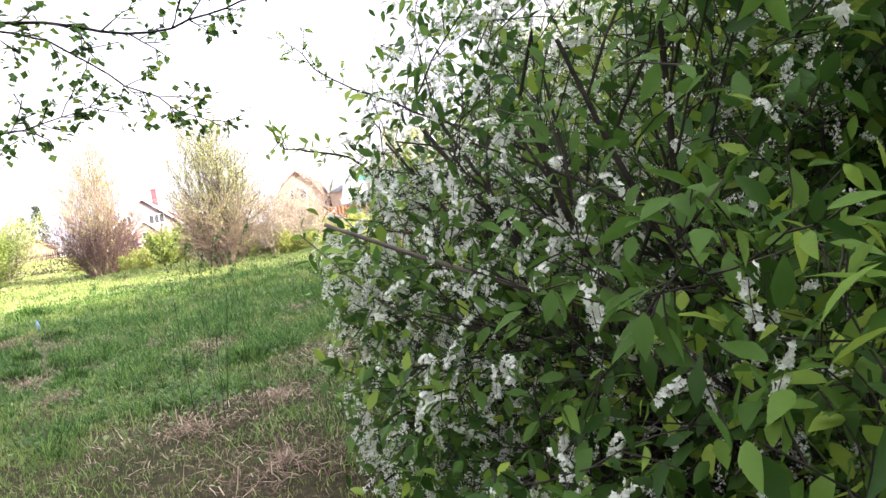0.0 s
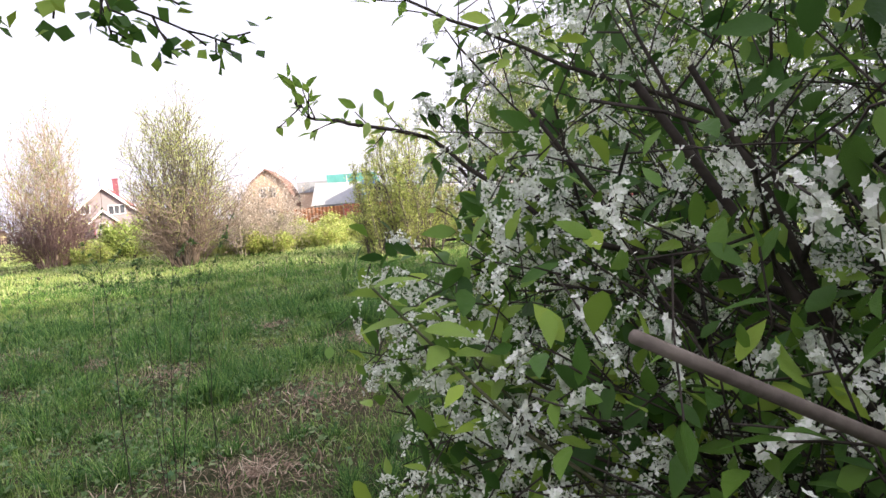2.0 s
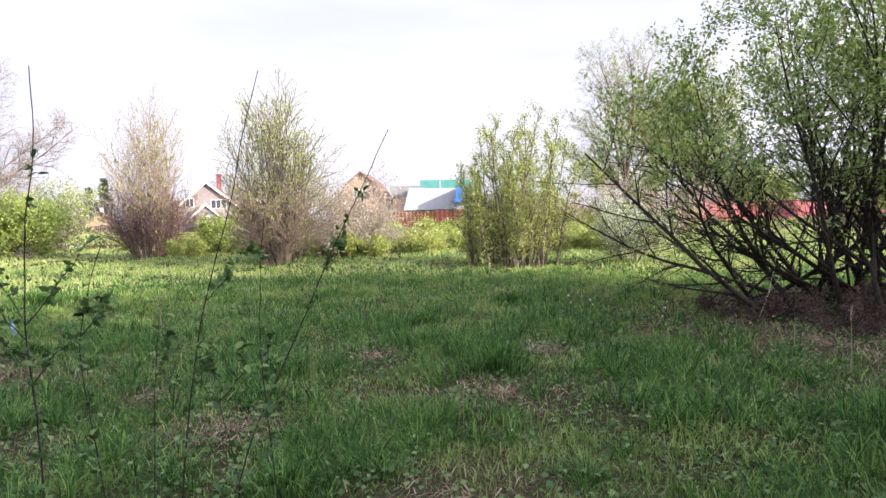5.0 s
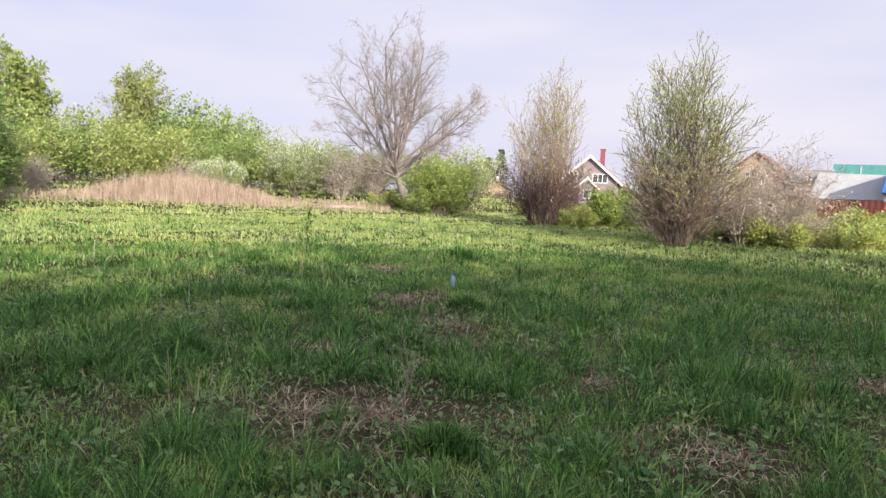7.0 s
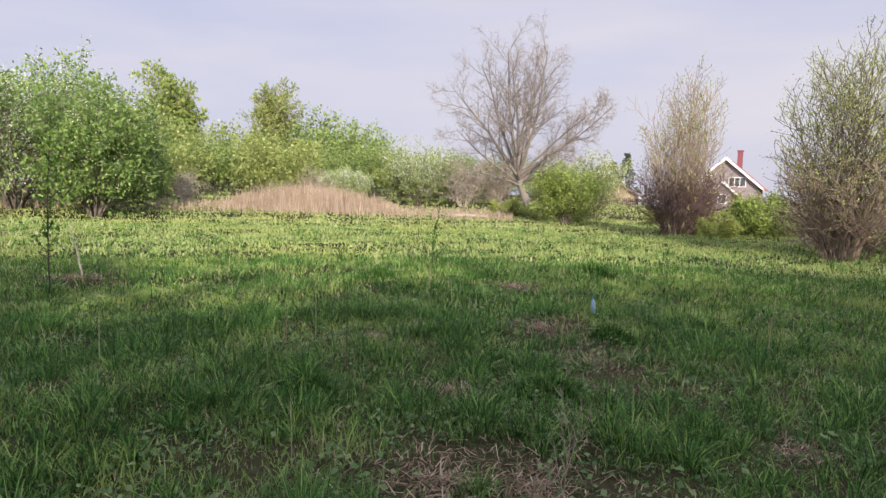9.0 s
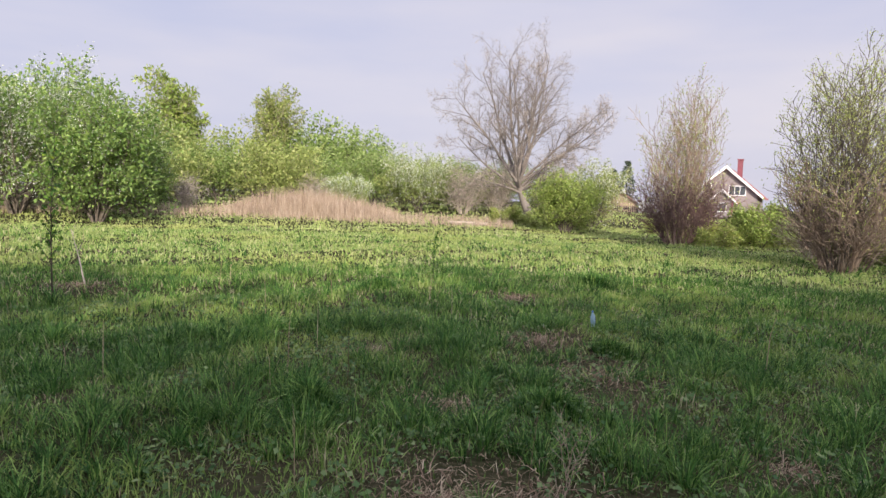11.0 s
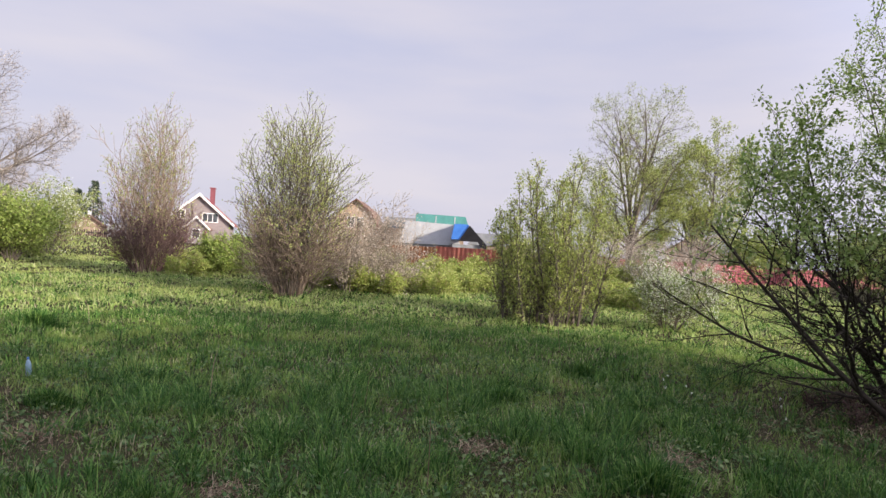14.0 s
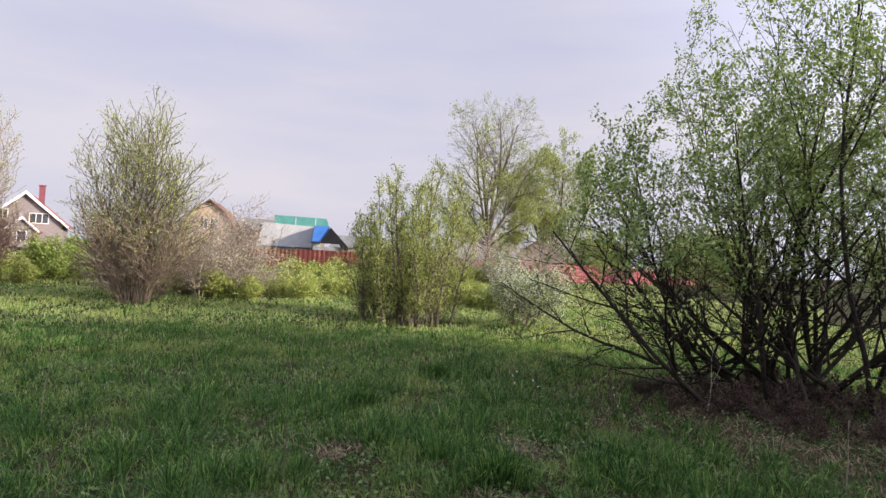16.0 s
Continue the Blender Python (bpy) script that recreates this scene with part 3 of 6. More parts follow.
def make_undergrowth():
    """Short single blades and dead leaves that close the sward between the taller tufts."""
    rng = np.random.default_rng(13)
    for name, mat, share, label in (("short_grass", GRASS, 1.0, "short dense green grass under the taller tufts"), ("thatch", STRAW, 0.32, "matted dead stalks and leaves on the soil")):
        vs, fs, shift = [], [], 0
        for r0, r1, a0, a1, count, h, w in ((0, 4, -180, 180, 40000, 0.045, 0.007), (4, 9, -66, 88, 36000, 0.045, 0.009), (9, 16, -66, 90, 60000, 0.07, 0.022), (16, 30, -60, 88, 40000, 0.09, 0.04)):
            n = int(count * share)
            x, y = sown(rng, r0, r1, a0, a1, n)
            keep = thin_out(x, y, rng) if share == 1.0 else (waves(x, y, 23, 2.4) + rng.uniform(-0.3, 0.3, n) > 0.42) | ~thin_out(x, y, rng)
            x, y = x[keep], y[keep]
            n = len(x)
            a, b = rng.uniform(0, 2 * np.pi, n), rng.uniform(0, 2 * np.pi, n)
            root = np.stack((x, y, ground(x, y) - 0.006), axis=1)
            side = np.stack((np.cos(a), np.sin(a), np.zeros(n)), axis=1) * (w * rng.uniform(0.35, 0.8, n))[:, None] * (1.0 if share == 1.0 else 0.45)
            hh = h * rng.uniform(0.4, 1.3, n)
            flat = np.abs(rng.normal(0, 0.8 if share == 1.0 else 1.6, n))
            tip = np.stack((np.cos(b) * flat, np.sin(b) * flat, np.full(n, 1.0 if share == 1.0 else 0.3)), axis=1) * hh[:, None]
            vs.append(np.stack((root - side, root + side, root + tip + (0, 0, 0.012)), axis=1).reshape(-1, 3))
            fs.append(np.arange(3 * n).reshape(-1, 3) + shift)
            shift += 3 * n
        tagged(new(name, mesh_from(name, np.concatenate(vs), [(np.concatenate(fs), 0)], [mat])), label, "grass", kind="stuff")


make_undergrowth()


def make_litter():
    """Flattened dead stalks over the worn places."""
    rng = np.random.default_rng(15)
    xs, ys = [], []
    for bx, by, br in BARE:
        n = int(700 * min(br, 1.2))
        a, r = rng.uniform(0, 2 * np.pi, n), br * np.abs(rng.normal(0, 0.55, n))
        xs.append(bx + r * np.cos(a)), ys.append(by + r * np.sin(a))
    x, y = np.concatenate(xs), np.concatenate(ys)
    n = len(x)
    at = np.stack((x, y, ground(x, y) + rng.uniform(0.0, 0.05, n)), axis=1)
    way = unit(rng.normal(0, 1, (n, 3)) * (1, 1, 0.25))
    side = unit(np.cross(way, (0, 0, 1.0))) * rng.uniform(0.0015, 0.004, n)[:, None]
    run = way * rng.uniform(0.05, 0.17, n)[:, None]
    bow = np.array((0, 0, 1.0)) * rng.uniform(0, 0.03, n)[:, None]
    v = np.stack((at - side, at + side, at + run * 0.5 + side + bow, at + run * 0.5 - side + bow, at + run), axis=1).reshape(-1, 3)
    base = (np.arange(n) * 5)[:, None]
    tagged(new("plant_litter", mesh_from("plant_litter", v, [(base + np.array([[0, 1, 2, 3]]), 0), (base + np.array([[3, 2, 4]]), 0)], [STRAW])), "flattened dead brown stalks over worn ground", "litter", kind="stuff")


make_litter()


def make_herbs():
    """Small broad leaves low in the sward along the walk."""
    rng = np.random.default_rng(12)
    x, y = sown(rng, 0, 11, -75, 95, 60000)
    keep = waves(x, y, 31, 1.8) + rng.uniform(-0.25, 0.25, len(x)) > 0.5
    x, y = x[keep], y[keep]
    at = np.stack((x, y, ground(x, y) + rng.uniform(0.01, 0.09, len(x))), axis=1)
    way = rng.normal(0, 1, (len(x), 3)) * (1, 1, 0.35)
    v, f = leaves(at, way, rng.uniform(0.022, 0.06, len(x)), rng, wide=1.3)
    tagged(new("ground_herbs", mesh_from("ground_herbs", v, [(f, 0)], [HERB])), "small broad-leaved herbs low in the sward", "weeds", kind="stuff")


make_herbs()


def make_tall_stalks():
    """Last year's thin pale stalks standing above the grass."""
    rng = np.random.default_rng(14)
    x, y = sown(rng, 3, 24, -50, 88, 420)
    keep = waves(x, y, 33, 5.0) > 0.48
    x, y = x[keep], y[keep]
    v, q, t = blades(x, y, rng.uniform(0.3, 0.85, len(x)), rng.uniform(0.004, 0.009, len(x)), rng, 0.22)
    tagged(new("dry_stalks", mesh_from("dry_stalks", v, [(q, 0), (t, 0)], [STRAW])), "thin pale dry stalks standing above the grass", "weeds", kind="stuff")


make_tall_stalks()


# ---- trees and shrubs ----
def plant(name, x, y, turn, label, category, group="", scale=1.0):
    return thing(name, pose(x, y, gz(x, y) - 0.05, 0, 0, turn) @ Matrix.Scale(scale, 4), label, category, group)


def broom_willow(seed, height, bark, leaf, leaf_share, label, x, y, stems=11, brush=0.0, spread=0.34, foot=0.25, low=0.22, bare=0.18, width=0.36, skirt=0.0, brush_bark=BARK_RED, brush_out=1.0, brush_count=80, leaf_size=0.075, per=3):
    """A many-stemmed willow: stems fan upwards; brush: a skirt of bare twigs low down."""
    w = Wood(seed)
    for k in range(stems):
        a = k * 2.4 + w.rng.normal(0, 0.3)
        out = spread * math.sqrt((k + 0.5) / stems) * w.rng.uniform(0.7, 1.2)
        r = foot * math.sqrt((k + 0.5) / stems) * 1.4
        w.grow((r * math.cos(a), r * math.sin(a), 0), (out * math.cos(a), out * math.sin(a), 1), height * w.rng.uniform(0.82, 0.98) * (1 - 0.42 * (k + 0.5) / stems), 0.04,
               ((14, width, 36, 0.06, 0.07, low, 8), (7, 0.45, 38, 0.12, 0.1, 0.15, 4), (0, 0, 0, 0.1, 0.12, 0, 3)))
    for k in range(34 if skirt else 0):
        a, out, r = k * 2.4, w.rng.uniform(0.05, 0.4), foot * w.rng.uniform(0.5, 1.5)
        w.grow((r * math.cos(a), r * math.sin(a), 0), (out * math.cos(a), out * math.sin(a), 1), skirt * w.rng.uniform(0.5, 1.2), 0.014,
               ((9, 0.35, 40, 0.04, 0.08, 0.05, 5), (3, 0.4, 40, 0.08, 0.1, 0.1, 3), (0, 0, 0, 0.05, 0.1, 0, 2)))
    count = len(w.segs)
    if brush:
        for k in range(brush_count):
            a, out = w.rng.uniform(0, 2 * np.pi), w.rng.uniform(0.1, 1.0) * brush_out
            w.grow((0.5 * math.cos(a), 0.5 * math.sin(a), 0), (out * math.cos(a), out * math.sin(a), 1), brush * w.rng.uniform(0.6, 1.1), 0.016,
                   ((9, 0.4, 35, 0.02, 0.1, 0.15, 5), (3, 0.5, 40, 0.03, 0.12, 0.2, 3), (0, 0, 0, 0.02, 0.1, 0, 2)))
    tree = plant(name="willow_tree", x=x, y=y, turn=0, label=label, category="tree")
    segs = w.thick(0.008)
    part("trunk", wood_mesh("trunk", segs[:count], bark), None, tree)
    if brush:
        part("brush", wood_mesh("brush", segs[count:], brush_bark), None, tree, "skirt of bare brown twigs")
    spots = np.array(w.spots)
    keep = w.rng.uniform(0, 1, len(spots)) < leaf_share * np.clip((spots[:, 2] / height - bare) * 1.9, 0.04, 1)
    part("crown", leaf_mesh("crown", spots[keep], per, leaf_size, w.rng, leaf, 0.08, wide=0.8), None, tree, "sparse pale spring leaves")
    return tree


def open_tree(name, seed, height, bark, leaf, label, x, y, stems, leaf_share, size=0.11, trunk=0.22, spread=0.5, fork=0.12, per=1, turn=0):
    """A tree with a short leaning trunk and a wide open crown."""
    w = Wood(seed)
    lean = w.rng.normal(0, 0.08, 2)
    foot = height * fork
    w.segs.append((0, 0, -0.1, lean[0] * foot, lean[1] * foot, foot, trunk * 1.25, trunk))
    for k in range(stems):
        a = k * 2 * np.pi / stems + w.rng.normal(0, 0.35)
        out = spread * w.rng.uniform(0.5, 1.3)
        w.grow((lean[0] * foot, lean[1] * foot, foot * w.rng.uniform(0.7, 1)), (out * math.cos(a), out * math.sin(a), 1), height * (1 - fork) * w.rng.uniform(0.75, 0.98), trunk * 0.6,
               ((12, 0.46, 44, 0.05, 0.07, 0.15, 9), (9, 0.42, 44, 0.05, 0.1, 0.12, 5), (6, 0.46, 44, 0.05, 0.12, 0.12, 3), (0, 0, 0, 0.03, 0.12, 0, 2)))
    tree = plant(name, x, y, turn, label, "tree")
    part("trunk", wood_mesh("trunk", w.thick(0.011), bark, 0.04), None, tree)
    spots = np.array(w.spots)
    keep = w.rng.uniform(0, 1, len(spots)) < leaf_share
    part("crown", leaf_mesh("crown", spots[keep], per, size, w.rng, leaf, 0.1, wide=0.8), None, tree)
    return tree


def shrub(name, seed, height, bark, leaf, label, x, y, category="shrub", group="", stems=14, spread=0.7, per=3, size=0.09, blossom=0.0, low=0.0, turn=0):
    """A dense leafy shrub; blossom: share of twigs with white flower spikes."""
    w = Wood(seed)
    for k in range(stems):
        a = k * 2.4 + w.rng.normal(0, 0.3)
        out = spread * math.sqrt((k + 0.5) / stems) * w.rng.uniform(0.7, 1.3)
        w.grow((0.2 * math.cos(a), 0.2 * math.sin(a), 0), (out * math.cos(a), out * math.sin(a), 1), height * w.rng.uniform(0.65, 0.95) / math.sqrt(1 + out * out * 0.4), 0.012 * height ** 0.7,
               ((11, 0.42, 44, 0.03, 0.09, low + 0.1, 7), (6, 0.45, 45, 0.04, 0.12, 0.15, 3), (0, 0, 0, 0.04, 0.12, 0, 2)))
    ob = plant(name, x, y, turn, label, category, group)
    part("trunk", wood_mesh("trunk", w.thick(0.006), bark), None, ob)
    spots = np.array(w.spots)
    part("crown", leaf_mesh("crown", spots, per, size, w.rng, leaf, size * 0.9), None, ob)
    if blossom:
        some = spots[w.rng.uniform(0, 1, len(spots)) < blossom * np.clip(spots[:, 2] / height * 1.3, 0.2, 1)]
        s = np.repeat(some, 8, axis=0)
        at = s[:, :3] + w.rng.normal(0, size, (len(s), 3))
        v, f = leaves(at, w.rng.normal(0, 1, at.shape), w.rng.uniform(0.6, 1.3, len(s)) * min(size * 0.5, 0.055), w.rng, wide=1.3)
        part("blossom", mesh_from("blossom", v, [(f, 0)], [PETAL]), None, ob, "white hanging flower spikes")
    return ob


def fan_tree(name, seed, bark, leaf, label, x, y, foot, trunk, centre, wide, high, stems, leaf_share, size, per=1, reaching=()):
    """A tree whose limbs fan from a forked leaning trunk and fill a domed crown; reaching: ends of single long limbs."""
    w = Wood(seed)
    foot, centre = np.array(foot, float), np.array(centre, float)
    for k in range(6):
        a, b = foot * k / 6, foot * (k + 1) / 6
        w.segs.append((*(a - (0, 0, 0.1 * (k == 0))), *b, trunk * (1.35 - 0.08 * k), trunk * (1.27 - 0.08 * k)))
    levels = ((10, 0.4, 42, 0.012, 0.05, 0.3, 10), (7, 0.45, 42, 0.03, 0.09, 0.15, 5), (5, 0.5, 42, 0.03, 0.1, 0.15, 3), (0, 0, 0, 0.03, 0.1, 0, 2))
    for k in range(stems):
        f = (k + 0.5) / stems
        tilt, a = radians(4 + 70 * f), k * 2.4 + w.rng.normal(0, 0.2)
        way = np.array((math.sin(tilt) * math.cos(a), math.sin(tilt) * math.sin(a), math.cos(tilt)))
        # from the fork to the dome's skin
        d, e = (foot - centre) / (wide, wide, high), way / (wide, wide, high)
        p, q, r = e @ e, d @ e, d @ d - 1
        run = (-q + math.sqrt(max(q * q - p * r, 0.01))) / p
        w.grow(foot * (1.0 - 0.35 * f), way, run * w.rng.uniform(0.74, 0.9), trunk * (0.62 - 0.25 * f), levels)
    for end in reaching:
        way = np.array(end, float) - foot
        w.grow(foot * 0.95, way, float(np.linalg.norm(way)), trunk * 0.4, ((9, 0.24, 40, -0.005, 0.04, 0.45, 9), *levels[1:]))
    tree = plant(name, x, y, 0, label, "tree")
    part("trunk", wood_mesh("trunk", w.thick(0.0075), bark, 0.04), None, tree)
    spots = np.array(w.spots)
    rim = np.linalg.norm((spots[:, :3] - centre) / (wide, wide, high), axis=1)
    keep = w.rng.uniform(0, 1, len(spots)) < leaf_share * np.clip((rim - 0.35) * 2.2, 0.05, 1)
    part("crown", leaf_mesh("crown", spots[keep], per, size, w.rng, leaf, 0.12, wide=0.8), None, tree)
    return tree


def bare_field_trees():
    broom_willow(51, 6.3, BARK, WILLOW_LEAF, 0.9, "many-stemmed willow with thin pale leaves above bare brush", -4.2, 22.4, 15, brush=2.9, spread=0.25, width=0.42, low=0.15, brush_count=75, brush_out=0.85, brush_bark=BARK_TAN, per=4, leaf_size=0.062)
    broom_willow(52, 7.2, BARK_RED, WILLOW_LEAF, 0.3, "reddish many-stemmed willow, mostly bare, at the meadow edge", -11.7, 30.4, 17, brush=3.0, spread=0.24, brush_bark=BARK_PLUM, brush_out=0.8, brush_count=95, leaf_size=0.09)
    fan_tree("bare_tree", 53, BARK_GREY, BUD, "tall bare spreading tree with a short forked trunk", -27.6, 43.4, (-0.9, -0.5, 2.7), 0.27, (-1.6, -0.95, 7.6), 6.3, 6.2, 16, 1.0, 0.085, 2, ((5.2, 3.2, 7.2), (4.2, 2.4, 8.2)))
    fan_tree("tall_willow", 54, BARK, WILLOW_LEAF, "tall willow with a round thinly leaved crown by the fence", 17.9, 50.0, (0.2, 0, 4.0), 0.26, (-0.4, 0, 10.6), 4.9, 5.4, 15, 1.0, 0.115, 3)
    open_tree("tall_willow", 55, 11.5, BARK, WILLOW_LEAF, "slender willow thinly leaved, beside a taller one", 23.5, 51.0, 4, 1.0, 0.16, 0.2, 0.28, per=4)
    broom_willow(56, 4.9, BARK, HEDGE_LEAF, 0.75, "upright clump of young sallow with fresh leaves", 3.4, 18.4, 30, brush=0.0, spread=0.17, foot=0.95, low=0.04, bare=-0.4, width=0.12, skirt=1.9, leaf_size=0.065, per=4)


bare_field_trees()


# ---- shrubs and woodland round the meadow ----
def polar(az, d):
    """A place d metres from the last standpoint, az degrees left of +y."""
    return -1.4 - d * math.sin(radians(az)), 0.9 + d * math.cos(radians(az))


def edge_shrubs():
    shrub("leafy_shrub", 61, 3.4, BARK, SHRUB_LEAF, "round bright green leafy shrub at the meadow edge", *polar(28.5, 37), stems=18, per=5, size=0.12)
    shrub("bird_cherry_shrub", 62, 4.6, BARK, WOOD_LEAF, "pale flowering bird cherry behind a green shrub", *polar(26.3, 44), per=4, size=0.12, blossom=0.5)
    shrub("leafy_shrub", 63, 2.0, BARK, SHRUB_LEAF, "low green shrub between two willows", *polar(13.2, 31), stems=16, per=4, size=0.11)
    shrub("bird_cherry_shrub", 64, 4.9, BARK, SHRUB_LEAF, "flowering bird cherry with cream white blossom in bushes", *polar(41.5, 48), stems=16, per=3, size=0.12, blossom=0.9)
    shrub("bird_cherry_shrub", 65, 2.6, BARK, SHRUB_LEAF, "small white flowering bush behind dry reeds", *polar(47.5, 47), per=3, size=0.12, blossom=0.9)
    shrub("bird_cherry_shrub", 66, 2.1, BARK, SALLOW_LEAF, "small white blossoming shrub beside the sallow clump", 6.6, 17.6, per=2, size=0.06, blossom=0.8, spread=0.8)
    brush_a = shrub("bare_bush", 67, 3.6, BARK_PALE, BUD, "tangled bare grey-brown bush in the thicket", *polar(37.5, 47), per=1, size=0.08)
    for az, d, s, turn in ((34.5, 50, 1.0, 70), (30, 52, 1.1, 200), (50.5, 50, 0.7, 20), (61, 42, 0.6, 240), (2.6, 24.5, 0.95, 10), (0.4, 25, 1.0, 100), (-1.4, 25.5, 0.7, 190), (9.6, 25, 0.5, 40), (-14.5, 38, 0.9, 300), (-17.5, 36, 0.8, 20), (-20.5, 39, 1.0, 150), (-23.5, 36, 0.9, 260), (-27, 38, 1.0, 70)):
        x, y = polar(az, d)
        copy_thing(brush_a, pose(x, y, gz(x, y) - 0.05, 0, 0, turn) @ Matrix.Scale(s, 4))
    # low yellow-green growth along the meadow's right edge
    low = shrub("low_shrub", 68, 1.25, BARK_RED, HEDGE_LEAF, "knee-high yellow-green young growth along the meadow edge", *polar(-3, 26), group="low growth along the meadow edge", stems=5, spread=1.4, per=3, size=0.1)
    rng = np.random.default_rng(69)
    for az in np.arange(18, -27, -1.9):
        for d0 in (26, 31, 38):
            if az > 9 and d0 < 30:
                continue
            d = d0 + rng.uniform(-2, 2)
            x, y = polar(az + rng.uniform(-0.8, 0.8), d)
            if math.hypot(x + 4.2, y - 22.4) < 3 or math.hypot(x - 3.4, y - 18.4) < 2.5:
                continue
            copy_thing(low, pose(x, y, gz(x, y) - 0.05, 0, 0, rng.uniform(0, 360)) @ Matrix.Scale(rng.uniform(0.75, 1.15) * (2.1 if d0 > 34 and az < -11 else 1.6 if d0 > 34 and az < 3 else 1.0), 4))
    for az in np.arange(34, 18, -1.6):
        if 22 < az < 26.5:
            continue
        x, y = polar(az, rng.uniform(39, 44))
        copy_thing(low, pose(x, y, gz(x, y) - 0.05, 0, 0, rng.uniform(0, 360)) @ Matrix.Scale(rng.uniform(0.8, 1.2), 4))


edge_shrubs()


def left_wood():
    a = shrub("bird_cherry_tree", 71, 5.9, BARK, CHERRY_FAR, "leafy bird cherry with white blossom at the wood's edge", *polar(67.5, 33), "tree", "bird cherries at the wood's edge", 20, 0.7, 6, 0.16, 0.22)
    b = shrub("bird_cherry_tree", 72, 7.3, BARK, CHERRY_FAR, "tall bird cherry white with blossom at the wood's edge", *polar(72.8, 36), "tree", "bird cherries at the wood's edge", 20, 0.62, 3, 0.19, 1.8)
    x, y = polar(64.5, 38)
    copy_thing(a, pose(x, y, gz(x, y), 0, 0, 130) @ Matrix.Scale(0.7, 4))
    for az, d, s in ((79, 37, 1.0), (86, 36, 1.1), (93, 36, 1.0)):
        x, y = polar(az, d)
        copy_thing(b, pose(x, y, gz(x, y), 0, 0, az * 7) @ Matrix.Scale(s, 4))
    c = shrub("sallow_bush", 73, 6.2, BARK, WOOD_LEAF, "pale green sallow bush in the young wood", *polar(57, 62), "shrub", "sallow bushes of the young wood", 9, 0.7, 3, 0.29)
    d = shrub("sallow_bush", 74, 7.0, BARK, SALLOW_LEAF, "olive green sallow bush in the young wood", *polar(48.5, 66), "shrub", "sallow bushes of the young wood", 9, 0.65, 3, 0.29)
    rng = np.random.default_rng(75)
    for az, dist, s, src in ((60, 58, 0.8, c), (54.5, 60, 0.85, c), (51.5, 58, 0.8, c), (46.5, 70, 1.15, d), (50.5, 72, 1.35, d), (44, 72, 0.85, d), (63, 60, 0.95, d), (66, 56, 1.15, c), (70, 54, 1.25, d),
                            (75, 56, 1.3, c), (38, 66, 0.7, c), (34, 68, 0.75, d), (31, 64, 0.65, c), (41, 78, 0.8, d), (81, 54, 1.3, d), (88, 52, 1.2, c), (29.5, 86, 0.75, d), (38.5, 50, 0.6, d), (43, 50, 0.52, c), (35, 54, 0.55, c), (61.5, 50, 0.62, c), (58.5, 52, 0.7, d), (55.5, 50, 0.68, c), (52, 52, 0.66, c), (48.8, 53, 0.6, d), (45.5, 55, 0.7, d), (40, 54, 0.6, c), (36.5, 58, 0.55, d)):
        x, y = polar(az, dist)
        copy_thing(src, pose(x, y, gz(x, y), 0, 0, rng.uniform(0, 360)) @ Matrix.Scale(s, 4))
    open_tree("birch_tree", 76, 11.0, BARK_PALE, WOOD_LEAF, "slender young birch above the bushes", *polar(54.3, 72), 5, 1.0, 0.3, 0.14, 0.1, 0.3)
    open_tree("birch_tree", 77, 9.8, BARK_PALE, SHRUB_LEAF, "dense green young birch above the bushes", *polar(62.2, 64), 5, 1.0, 0.36, 0.14, 0.12, 0.2)
    # far trees closing the view to the right, behind the fence
    e = shrub("garden_tree", 78, 6.5, BARK, WOOD_LEAF, "round garden tree with young leaves beyond the fence", 36, 66, "tree", "garden trees beyond the fence", 9, 0.5, 3, 0.3)
    for x, y, s in ((28, 72, 0.8), (46, 62, 1.0), (58, 70, 1.2), (64, 52, 1.1), (74, 40, 1.2), (52, 84, 1.0), (20, 100, 0.7), (40, 46, 0.7), (33, 40, 0.6), (50, 38, 0.9)):
        copy_thing(e, pose(x, y, gz(x, y), 0, 0, x * 17) @ Matrix.Scale(s, 4))


left_wood()


def make_reeds():
    """The stand of dry tan reed before the wood, and thin withered grass along its foot."""
    rng = np.random.default_rng(81)
    n = 17000
    az, d = 50.5 + rng.uniform(-6.3, 6.3, n) + rng.normal(0, 1.0, n), 41 + rng.normal(0, 1.6, n)
    keep = waves(az * 0.8, d * 0.8, 82, 5) + rng.uniform(-0.3, 0.3, n) > 0.2
    az, d = np.radians(az[keep]), d[keep]
    n = len(az)
    top = 1.45 * np.clip(1.0 - (np.abs(np.degrees(az) - 51.0) / 8.5) ** 2 * 0.8, 0.22, 1) * (0.35 + 0.9 * waves(np.degrees(az), d, 84, 1.3))
    m = 9000
    az2, d2 = np.radians(rng.uniform(33, 82, m)), rng.uniform(36, 43, m)
    x, y = np.concatenate((-1.4 - d * np.sin(az), -1.4 - d2 * np.sin(az2))), np.concatenate((0.9 + d * np.cos(az), 0.9 + d2 * np.cos(az2)))
    h = np.concatenate((top * rng.uniform(0.35, 1.25, n), rng.uniform(0.15, 0.6, m)))
    v, q, t = blades(x, y, h, rng.uniform(0.01, 0.028, n + m), rng, 0.3)
    tagged(new("dry_reeds", mesh_from("dry_reeds", v, [(q, 0), (t, 0)], [REED])), "stand of dry tan reeds before the wood", "reeds", kind="stuff")


make_reeds()


